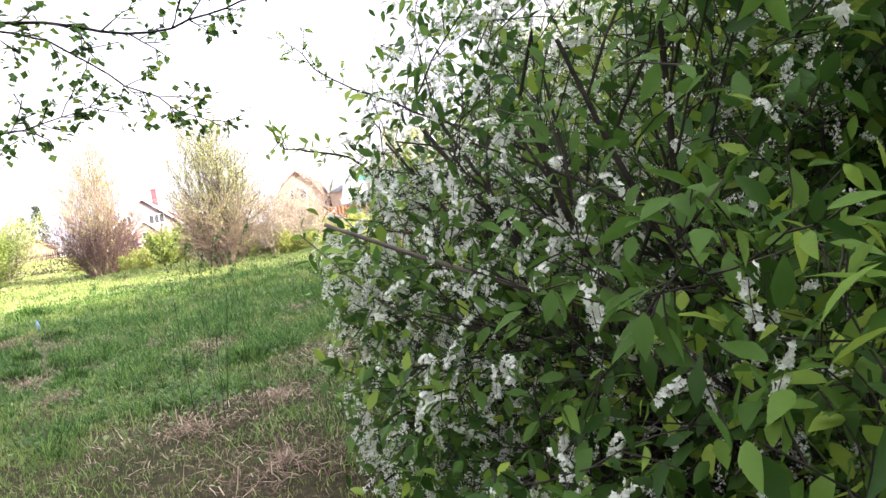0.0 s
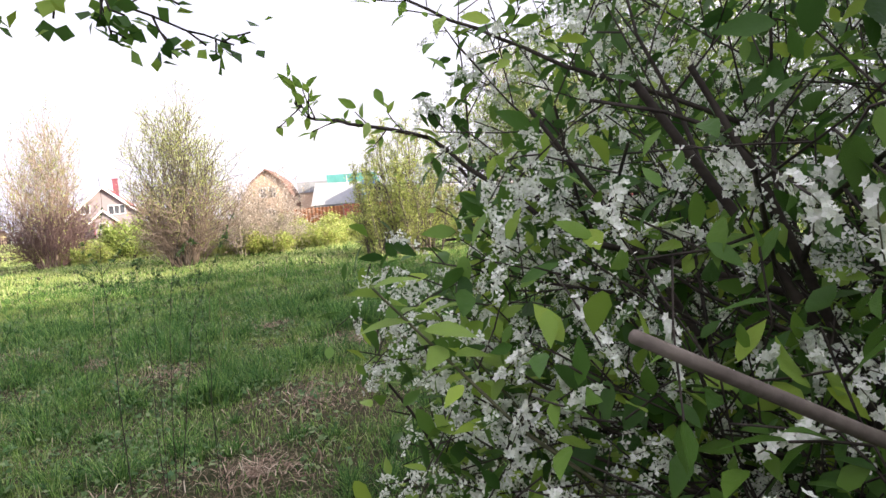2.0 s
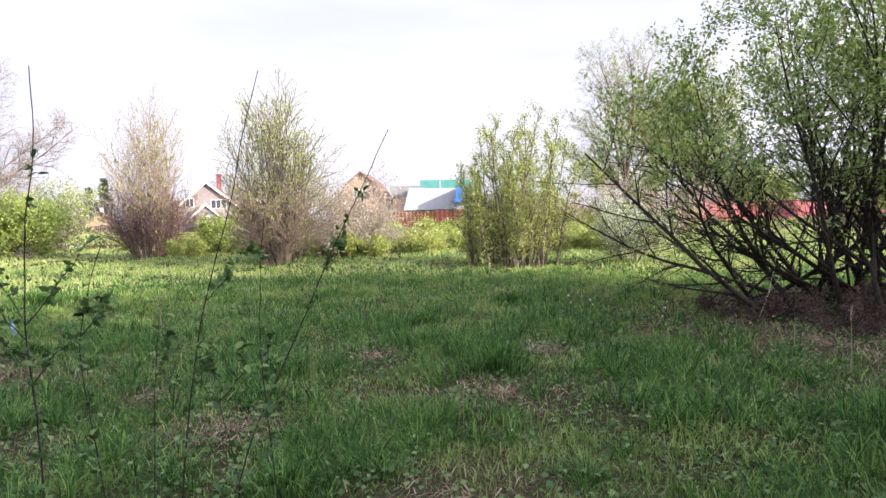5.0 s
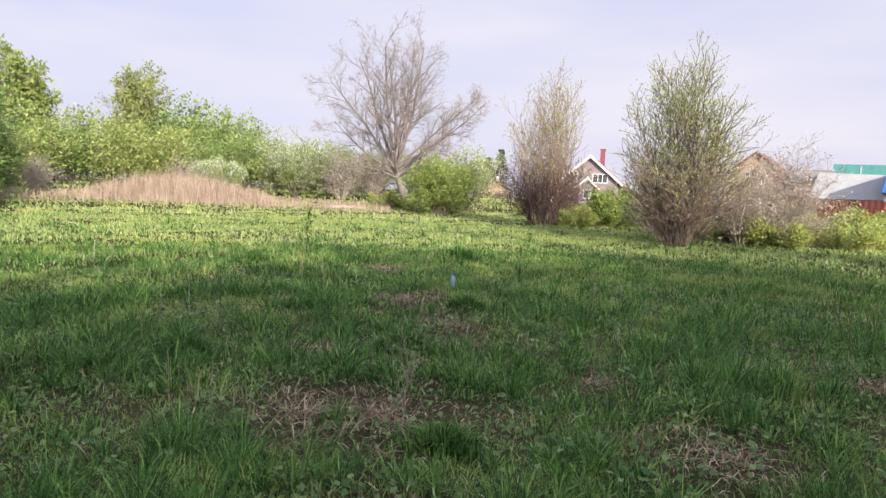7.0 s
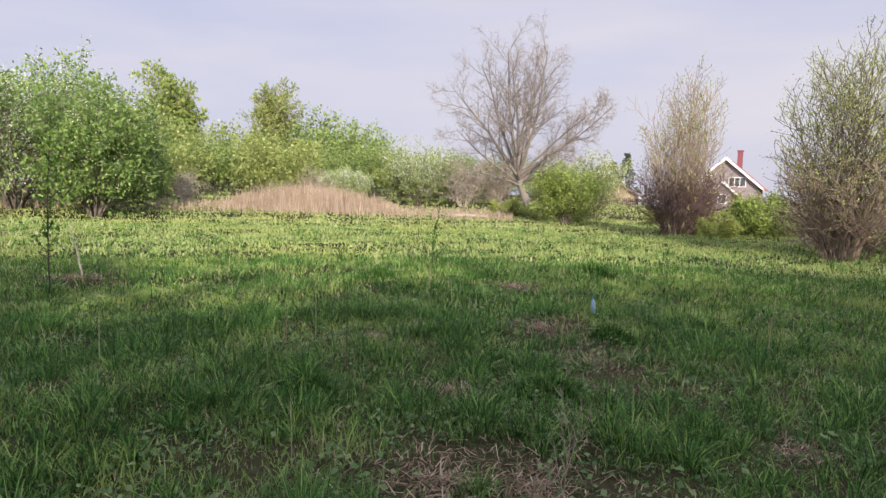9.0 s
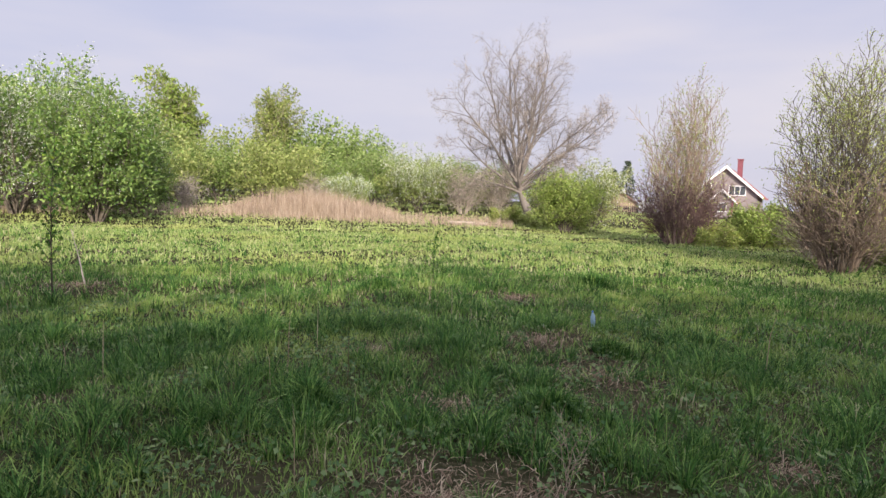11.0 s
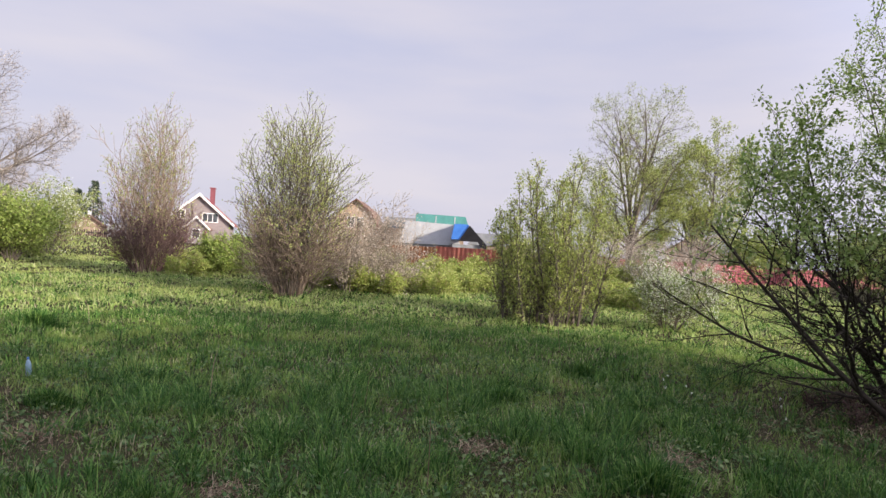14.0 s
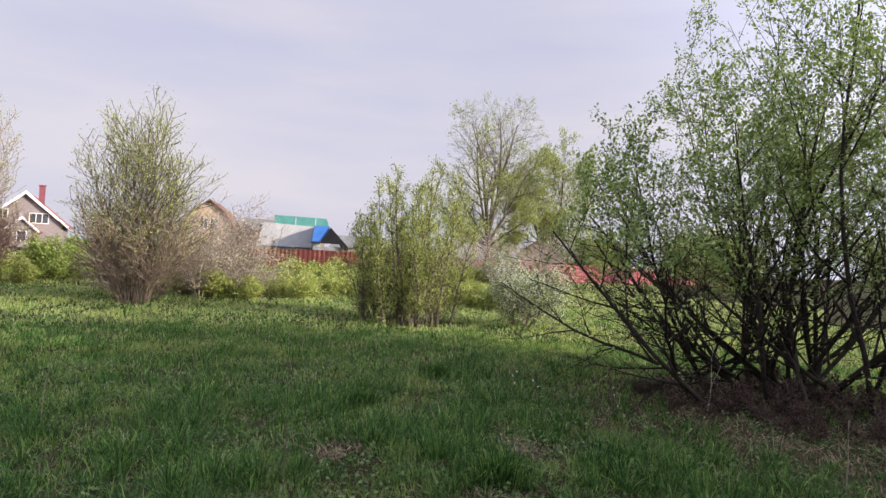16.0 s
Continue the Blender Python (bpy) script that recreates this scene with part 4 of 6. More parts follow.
def conifer(x, y, height, seed):
    rng = np.random.default_rng(seed)
    tree = plant("spruce_tree", x, y, 0, "dark narrow spruce behind a hut", "tree")
    segs, at, way = [(0, 0, 0, 0, 0, height, 0.16, 0.02)], [], []
    for z in np.arange(1.0, height, 0.28):
        reach = (height - z) * 0.3 + 0.2
        for k in range(7):
            a = rng.uniform(0, 2 * np.pi)
            end = np.array((math.cos(a) * reach, math.sin(a) * reach, z - reach * 0.25))
            segs.append((0, 0, z, *end, 0.025, 0.008))
            for f in np.linspace(0.2, 1, 9):
                at.append(np.array((0, 0, z)) * (1 - f) + end * f)
                way.append(rng.normal(0, 1, 3) + (math.cos(a), math.sin(a), -0.6))
    part("trunk", wood_mesh("trunk", np.array(segs), BARK), None, tree)
    v, f = leaves(np.array(at), np.array(way), rng.uniform(0.25, 0.45, len(at)), rng)
    part("crown", mesh_from("crown", v, [(f, 0)], [NEEDLE]), None, tree)


conifer(*polar(23.5, 100), 7.6, 83)
conifer(*polar(24.6, 104), 6.6, 85)

# ---- houses, sheds and the fence beyond the meadow ----
WALL_GREY = surface("grey_boards", (0.2, 0.17, 0.17), (0.3, 0.26, 0.26), 1.5, 0.8, 0.3, 0.02, 12, squash=(1, 1, 6))
WALL_TAN = surface("tan_boards", (0.42, 0.3, 0.21), (0.56, 0.42, 0.31), 1.5, 0.75, 0.3, 0.02, 12, squash=(1, 1, 6))
WALL_HUT = surface("ochre_boards", (0.24, 0.18, 0.13), (0.35, 0.27, 0.2), 1.5, 0.85, 0.3, 0.02, 12)
WHITE = surface("white_paint", (0.72, 0.72, 0.72), (0.82, 0.82, 0.82), 3, 0.5, 0.1, 0.005, 30)
ROOF_RED = surface("red_roof", (0.22, 0.07, 0.06), (0.34, 0.11, 0.09), 2, 0.6, 0.3, 0.02, 14)
ROOF_BROWN = surface("brown_roof", (0.13, 0.08, 0.06), (0.22, 0.13, 0.1), 2, 0.7, 0.3, 0.02, 14)
ROOF_PALE = surface("pale_roof", (0.34, 0.35, 0.37), (0.46, 0.47, 0.49), 1, 0.5, 0.2, 0.02, 8)
ROOF_GREEN = surface("green_roof", (0.05, 0.2, 0.18), (0.09, 0.31, 0.28), 1, 0.45, 0.2, 0.02, 8)
ROOF_BLUE = surface("blue_sheet", (0.02, 0.11, 0.4), (0.05, 0.2, 0.6), 1, 0.45, 0.2, 0.02, 8)
ROOF_GREY = surface("grey_slate", (0.16, 0.17, 0.18), (0.3, 0.31, 0.32), 1, 0.8, 0.3, 0.02, 8)
BLACK = surface("tarred_felt", (0.008, 0.008, 0.01), (0.02, 0.02, 0.024), 2, 0.8, 0.3, 0.02, 20)
BRICK = surface("chimney_brick", (0.15, 0.05, 0.07), (0.24, 0.09, 0.1), 4, 0.85, 0.4, 0.01, 30)
FENCE_RED = surface("red_fence", (0.24, 0.06, 0.04), (0.4, 0.11, 0.075), 0.8, 0.5, 0.2, 0.01, 10)
FENCE_CRIMSON = surface("crimson_fence", (0.2, 0.04, 0.055), (0.34, 0.08, 0.09), 0.8, 0.5, 0.2, 0.01, 10)
FENCE_RUST = surface("rusty_boards", (0.2, 0.08, 0.04), (0.36, 0.16, 0.08), 1.2, 0.8, 0.3, 0.02, 10)
GLASS_DARK = surface("window_glass", (0.03, 0.035, 0.04), (0.08, 0.09, 0.1), 1, 0.08, 0.0, 0.001, 5)
TIMBER = surface("old_timber", (0.16, 0.12, 0.09), (0.34, 0.27, 0.2), 5, 0.85, 0.5, 0.01, 40, squash=(1, 1, 8))


def window(parent, x, y, z, w, h, bars=2):
    """A framed window on a wall that faces -y."""
    win = part("window", boxes((x - w / 2, x + w / 2, y - 0.02, y + 0.02, z, z + h)), GLASS_DARK, parent)
    t = 0.09
    part("window_frame", boxes((x - w / 2 - t, x - w / 2, y - 0.06, y + 0.05, z - t, z + h + t), (x + w / 2, x + w / 2 + t, y - 0.06, y + 0.05, z - t, z + h + t),
                               (x - w / 2, x + w / 2, y - 0.058, y + 0.05, z - t, z), (x - w / 2, x + w / 2, y - 0.058, y + 0.05, z + h, z + h + t)), WHITE, win, "white frame")
    for k in range(1, bars):
        xb = x - w / 2 + w * k / bars
        part("glazing_bar", boxes((xb - 0.035, xb + 0.035, y - 0.05, y + 0.03, z, z + h)), WHITE, win)
    return win


def gable(w, eave, ridge, z0=0.0):
    return ((-w / 2, z0), (w / 2, z0), (w / 2, eave), (0, ridge), (-w / 2, eave))


def slopes(w, eave, ridge, over, thick):
    """Outline of a plain pitched roof's two sheets."""
    k = (ridge - eave) / (w / 2)
    return ((-w / 2 - over, eave - over * k), (0, ridge), (w / 2 + over, eave - over * k), (w / 2 + over, eave - over * k + thick), (0, ridge + thick * 1.25), (-w / 2 - over, eave - over * k + thick))


def grey_house():
    h = thing("house", pose(-27.6, 94.0, 0, 0, 0, 9), "grey boarded house with white bargeboards and a red roof", "house")
    part("wall", prism(gable(8.2, 3.7, 7.2), 0, 9), WALL_GREY, h)
    roof = part("roof", prism(slopes(8.2, 3.7, 7.2, 0.7, 0.16), -0.5, 9.4), ROOF_RED, h, "red sheet roof")
    part("bargeboard", prism(slopes(8.2, 3.66, 7.16, 0.74, 0.34), -0.62, -0.505), WHITE, roof, "white bargeboard")
    ch = part("chimney", boxes((1.0, 1.65, 3.0, 3.7, 5.6, 8.5)), BRICK, h, "tall red brick chimney")
    part("chimney_cap", boxes((0.92, 1.73, 2.92, 3.78, 8.5, 8.68)), BRICK, ch)
    window(h, 1.5, -0.03, 3.6, 2.0, 1.15, 3)
    window(h, -2.4, -0.03, 3.9, 1.0, 1.15)
    part("porch", prism(gable(2.9, 2.7, 4.0), -2.2, -0.004), WALL_GREY, h)
    pr = part("porch_roof", prism(slopes(2.9, 2.7, 4.0, 0.4, 0.14), -2.5, -0.01), ROOF_RED, h)
    part("porch_bargeboard", prism(slopes(2.9, 2.66, 3.96, 0.43, 0.28), -2.6, -2.505), WHITE, pr, "white bargeboard")
    window(h, 0.0, -2.23, 1.3, 0.9, 1.1, 1)
    for x in (-1.3, 1.15):
        part("porch_post", boxes((x, x + 0.16, -2.36, -2.204, 0, 2.7)), BRICK, h)
    wing = thing("house", pose(-34.0, 97.5, 0, 0, 0, 9), "low wing with a dull red roof beside the grey house", "house")
    part("wall", prism(gable(6.0, 2.9, 5.0), 0, 6), WALL_GREY, wing)
    part("roof", prism(slopes(6.0, 2.9, 5.0, 0.5, 0.14), -0.4, 6.4), ROOF_RED, wing)


def curved_house():
    h = thing("house", pose(-6.3, 105.0, 0, 0, 0, -6), "tan boarded house with a rounded gambrel roof", "house")
    w, eave, ridge = 8.6, 2.6, 8.8
    arch = [(-w / 2, eave), (-w * 0.42, 4.6), (-w * 0.27, 6.9), (0, ridge), (w * 0.27, 6.9), (w * 0.42, 4.6), (w / 2, eave)]
    part("wall", prism([(w / 2, 0), *arch[::-1], (-w / 2, 0)], 0, 10), WALL_TAN, h)
    outer = [(x * 1.06, z + 0.22) for x, z in arch]
    part("roof", prism([*[(x * 1.004, z + 0.02) for x, z in arch], *outer[::-1]], -0.6, 10.5), ROOF_BROWN, h, "brown rounded roof")
    window(h, -0.75, -0.03, 4.5, 1.0, 1.5)
    window(h, 0.75, -0.03, 4.5, 1.0, 1.5)
    window(h, 0.0, -0.03, 1.2, 1.6, 1.3, 3)
    side = thing("shed", pose(2.2, 108.0, 0, 0, 0, -4), "low shed with a dull green-grey roof", "shed")
    part("wall", boxes((-3.5, 3.0, 0, 5, 0, 4.8)), WALL_TAN, side)
    part("roof", boxes((-3.8, 3.3, -0.4, 5.4, 4.8, 6.6)), ROOF_GREY, side)


def hut():
    h = thing("hut", pose(-39.6, 87.5, 0, 0, 0, 20) @ Matrix.Scale(0.82, 4), "small ochre hut with a brown roof", "hut")
    part("wall", prism(gable(4.6, 2.5, 4.0), 0, 4), WALL_HUT, h)
    part("roof", prism(slopes(4.6, 2.5, 4.0, 0.45, 0.16), -0.5, 4.4), ROOF_BROWN, h)
    part("chimney", boxes((-0.2, 0.3, 1.5, 2.0, 3.7, 4.9)), ROOF_PALE, h)
    w = thing("wall_panel", pose(-35.5, 88.2, 0, 0, 0, 14), "pale board wall beside the hut", "wall")
    part("board", boxes((-1.8, 1.6, 0, 0.1, 0, 2.4)), ROOF_PALE, w)
    f = thing("picket_fence", pose(-40.5, 80.0, 0.2, 0, 0, 16), "dark weathered picket fence before the hut", "fence")
    bm = boxes((-0.06, 0.06, -0.02, 0.02, 0, 1.35))
    first = part("picket", bm, BLACK, f)
    for k in range(1, 34):
        o = first.copy()
        scene.collection.objects.link(o)
        o.location.x = k * 0.24
    part("rail", boxes((0, 8, 0.025, 0.07, 0.95, 1.05)), BLACK, f)


def sheds():
    s = thing("shed", pose(5.0, 84.0, 0, 0, 0, -4), "long low shed with a pale sheet roof", "shed")
    part("wall", boxes((-4.3, 3.0, 0, 5.0, 0, 2.3)), ROOF_GREY, s)
    part("roof", prism(((-4.6, 2.3), (3.4, 2.3), (2.6, 5.0), (-3.8, 5.2)), -0.3, 5.2), ROOF_PALE, s, "pale sheet roof")
    g = thing("house", pose(7.0, 99.0, 0, 0, 0, -5), "house with a green sheet roof", "house")
    part("wall", boxes((-3.6, 3.6, 0.3, 6, 0, 4.6)), WALL_HUT, g)
    roof = part("roof", prism(((-3.9, 4.4), (4.6, 4.4), (3.7, 6.9), (-3.9, 7.0)), 0, 6.2), ROOF_GREEN, g, "green sheet roof")
    for x in (-0.9, 2.0):
        part("seam", boxes((x, x + 0.16, -0.05, -0.004, 4.45, 6.8)), ROOF_PALE, roof)
    b = thing("shed", pose(8.3, 80.0, 0, 0, 0, -5), "shed with a blue sheet roof and open black gable", "shed")
    part("wall", boxes((-1.3, 2.2, 0.2, 3.4, 0, 2.5)), ROOF_GREY, b)
    part("roof", prism(((-1.5, 3.1), (0.2, 3.1), (0.6, 5.0), (-1.2, 5.0)), 0.0, 3.4), ROOF_BLUE, b, "blue sheet roof")
    part("gable", prism(((-0.6, 2.9), (0.7, 4.9), (2.9, 2.6), (2.9, 2.1), (2.2, 2.2), (1.8, 2.9)), -0.2, -0.01), BLACK, b, "black open gable")
    d = thing("shed", pose(13.0, 86.0, 0, 0, 0, -10), "old shed with a grey slate roof and dark gable", "shed")
    part("wall", boxes((-3.0, 2.4, 0.2, 4, 0, 2.6)), WALL_HUT, d)
    part("roof", prism(((-3.4, 2.6), (2.6, 2.6), (1.6, 4.2), (-2.4, 4.2)), 0, 4.2), ROOF_GREY, d)
    part("gable", prism(((-0.2, 2.6), (1.8, 4.0), (2.5, 4.1), (2.0, 3.2), (1.2, 2.9)), -0.25, -0.01), BLACK, d)
    far = thing("house", pose(44, 92, 0, 0, 0, -30), "tan house with a brown roof beyond the fence", "house")
    part("wall", prism(gable(8, 3.4, 6.2), 0, 8), WALL_TAN, far)
    part("roof", prism(slopes(8, 3.4, 6.2, 0.6, 0.16), -0.5, 8.5), ROOF_BROWN, far)


def metal_fence(x0, y0, x1, y1, height, mat, label):
    """Upright corrugated sheets between posts."""
    length, turn = math.hypot(x1 - x0, y1 - y0), math.degrees(math.atan2(y1 - y0, x1 - x0))
    n = max(1, round(length / 2.5))
    step = length / n
    f = thing("fence", pose(x0, y0, gz((x0 + x1) / 2, (y0 + y1) / 2) - 0.02, 0, 0, turn), label, "fence")
    bm = bmesh.new()
    k = 24
    top = [(step * i / k, 0.03 * (1 if i % 4 in (1, 2) else -1)) for i in range(k + 1)]
    a = [bm.verts.new((x, y, 0.1)) for x, y in top]
    b = [bm.verts.new((x, y, height)) for x, y in top]
    c = [bm.verts.new((x, y + 0.012, 0.1)) for x, y in top]
    d = [bm.verts.new((x, y + 0.012, height)) for x, y in top]
    for i in range(k):
        bm.faces.new((a[i], a[i + 1], b[i + 1], b[i]))
        bm.faces.new((d[i], d[i + 1], c[i + 1], c[i]))
        bm.faces.new((b[i], b[i + 1], d[i + 1], d[i]))
    sheet = part("panel", bm, mat, f)
    post = part("post", boxes((-0.04, 0.04, 0.05, 0.13, 0, height + 0.05)), TIMBER, f)
    for i in range(1, n + 1):
        for src in (sheet, post):
            if src is sheet and i == n:
                continue
            o = src.copy()
            scene.collection.objects.link(o)
            o.location.x = i * step
    return f


grey_house()
curved_house()
hut()
sheds()
metal_fence(-3.0, 62.5, 3.4, 60.8, 1.95, FENCE_RUST, "rust-brown board fence before the sheds")
metal_fence(3.5, 60.8, 18.2, 56.0, 2.05, FENCE_RED, "red corrugated sheet fence along the gardens")
metal_fence(18.3, 56.0, 24.5, 58.0, 2.0, FENCE_CRIMSON, "crimson corrugated sheet fence behind the willow")
metal_fence(24.6, 58.0, 66.0, 80.0, 2.0, FENCE_CRIMSON, "crimson corrugated sheet fence along the far gardens")


# ---- the leaning sallow beside the meadow ----
def leaning_sallow():
    w = Wood(91)
    stems = ((-0.95, 0.12, 0.42, 4.6), (-0.9, 0.45, 0.55, 5.2), (-0.8, -0.25, 0.5, 4.4), (-0.55, 0.5, 0.9, 5.8), (-0.5, -0.1, 0.9, 5.6), (-0.3, -0.5, 0.8, 4.6), (-0.2, 0.3, 1.0, 6.6), (0.1, -0.2, 1.0, 6.6),
             (0.3, 0.4, 1.0, 6.4), (0.5, -0.3, 0.9, 5.8), (0.8, 0.2, 0.7, 5.4), (0.1, 0.8, 0.8, 5.6), (-0.75, 0.2, 0.8, 5.6), (-0.35, 0.05, 1.0, 6.4), (0.6, -0.7, 0.6, 4.4), (-0.62, -0.1, 0.28, 3.6), (-0.15, -0.75, 0.5, 3.8))
    for k in range(2):
        for dx, dy, dz, length in stems:
            p = w.rng.normal(0, 0.75, 2)
            length = length * (0.78 if dx < -0.3 and dz > 0.5 else 1.0 if dx < -0.3 else 1.15)
            dx, dy = dx - 0.12 + 0.15 * k, dy + w.rng.normal(0, 0.25)
            w.grow((p[0], p[1] * 0.8, 0.0), (dx, dy, dz + 0.12 * k), length * (1 - 0.05 * k), 0.04, ((12, 0.34, 42, 0.055, 0.075, 0.12, 9), (7, 0.45, 44, 0.06, 0.11, 0.15, 4), (0, 0, 0, 0.05, 0.12, 0, 3)))
    # the crown stands back from the open grass: bare low boughs reach out under it
    foot = np.array((7.0, 8.6, 0))

    def within(p):
        p = p + foot
        return (p[:, 0] - 4.3) * 0.87 - (p[:, 1] - 10.2) * 0.492 > np.interp(p[:, 2], (0.3, 2.0, 2.7, 4.6, 6.2), (-2.0, -1.1, -0.1, 0.0, 1.8))
    tree = plant("sallow_bush", 7.0, 8.6, 0, "large dark-stemmed sallow bush leaning over the grass", "shrub")
    segs = w.thick(0.004)
    part("trunk", wood_mesh("trunk", segs[within(segs[:, 3:6])], BARK_DARK, 0.012), None, tree)
    spots = np.array(w.spots)
    keep = within(spots[:, :3]) & (w.rng.uniform(0, 1, len(spots)) < np.clip((spots[:, 2] - 1.4) * 0.42, 0.04, 1))
    part("crown", leaf_mesh("crown", spots[keep], 9, 0.066, w.rng, SALLOW_LEAF, 0.06), None, tree, "small grey-green young leaves")


leaning_sallow()


# ---- dead brush and small white flowers under the sallow ----
def under_sallow():
    brush = shrub("dead_brush", 92, 0.5, BARK_PLUM, DEAD_LEAF, "tangle of dead brown stems under the sallow", 4.7, 7.7, "brush", "dead brush under the sallow", 9, 1.8, 1, 0.03)
    for x, y, s, turn in ((5.6, 7.2, 1.1, 60), (5.5, 8.4, 1.0, 130), (6.6, 7.6, 1.2, 200), (6.2, 6.4, 0.9, 280), (7.4, 6.8, 1.1, 20), (4.9, 8.9, 0.8, 90), (7.8, 7.9, 1.2, 340), (5.7, 7.8, 1.2, 230), (6.9, 8.4, 1.2, 310), (5.2, 6.6, 0.8, 15)):
        copy_thing(brush, pose(x, y, gz(x, y) - 0.05, 0, 0, turn) @ Matrix.Scale(s, 4))
    rng = np.random.default_rng(93)
    for k in range(8):
        x, y = 2.9 + rng.normal(0, 0.7), 8.6 + rng.normal(0, 0.6)
        ob = plant("wild_flower", x, y, 0, "small white wild flower in the grass", "flower", "white flowers in the grass")
        h = rng.uniform(0.2, 0.34)
        v, q = pipe(((0, 0, 0), (0.01, 0.005, h * 0.5), (0.02, 0.0, h)), (0.003, 0.0025, 0.002), 4)
        part("stem", mesh_from("stem", v, [(q, 0)], [TWIG_GREEN]), None, ob)
        v, f, _ = racemes(np.array([[0.02, 0.0, h]]), np.array([[0.3, 0.2, 1.0]]), [0.025], rng, 6, 5, 0.009)
        part("petals", mesh_from("petals", v, [(f, 0)], [PETAL]), None, ob, "white petals")


under_sallow()


# ---- the bird cherry that the walk brushes past ----
def flower_spike_mesh(seed):
    rng = np.random.default_rng(seed)
    v, f, stalk = racemes(np.zeros((1, 3)), np.array([[1.0, 0, 0.1]]), [0.1], rng, 30, 5, 0.0078)
    tv, tf = tubes(stalk, 3)
    return mesh_from("flower_spike", np.concatenate((v, tv)), [(f, 0), (tf + len(v), 1)], [PETAL, TWIG_GREEN])


def turned(at, way, size, rng):
    """A pose whose x runs along way."""
    x = Vector(way).normalized()
    y = Vector((0, 0, 1)).cross(x)
    y = (y.normalized() if y.length > 0.01 else Vector((0, 1, 0))) + Vector(rng.normal(0, 0.3, 3))
    z = x.cross(y).normalized()
    y = z.cross(x)
    m = Matrix((x, y, z)).transposed().to_4x4()
    return Matrix.Translation(at) @ m @ Matrix.Scale(size, 4)


def clear_of_walk(p):
    """Whether twigs there leave the trodden line free."""
    edge = np.interp(p[:, 1], (-5.2, -4.4, -3.2, -2.2, -1.5, -0.9), (1.75, 1.4, 1.16, 0.96, 0.72, 0.58))
    edge = edge + np.clip(p[:, 2] - 1.25, 0, 2.5) * np.interp(p[:, 1], (-3.0, -1.4, -0.8), (0.5, 0.5, 0.45))
    return (p[:, 0] > edge) & ((p[:, 1] < -0.45) | (p[:, 0] > 1.5))


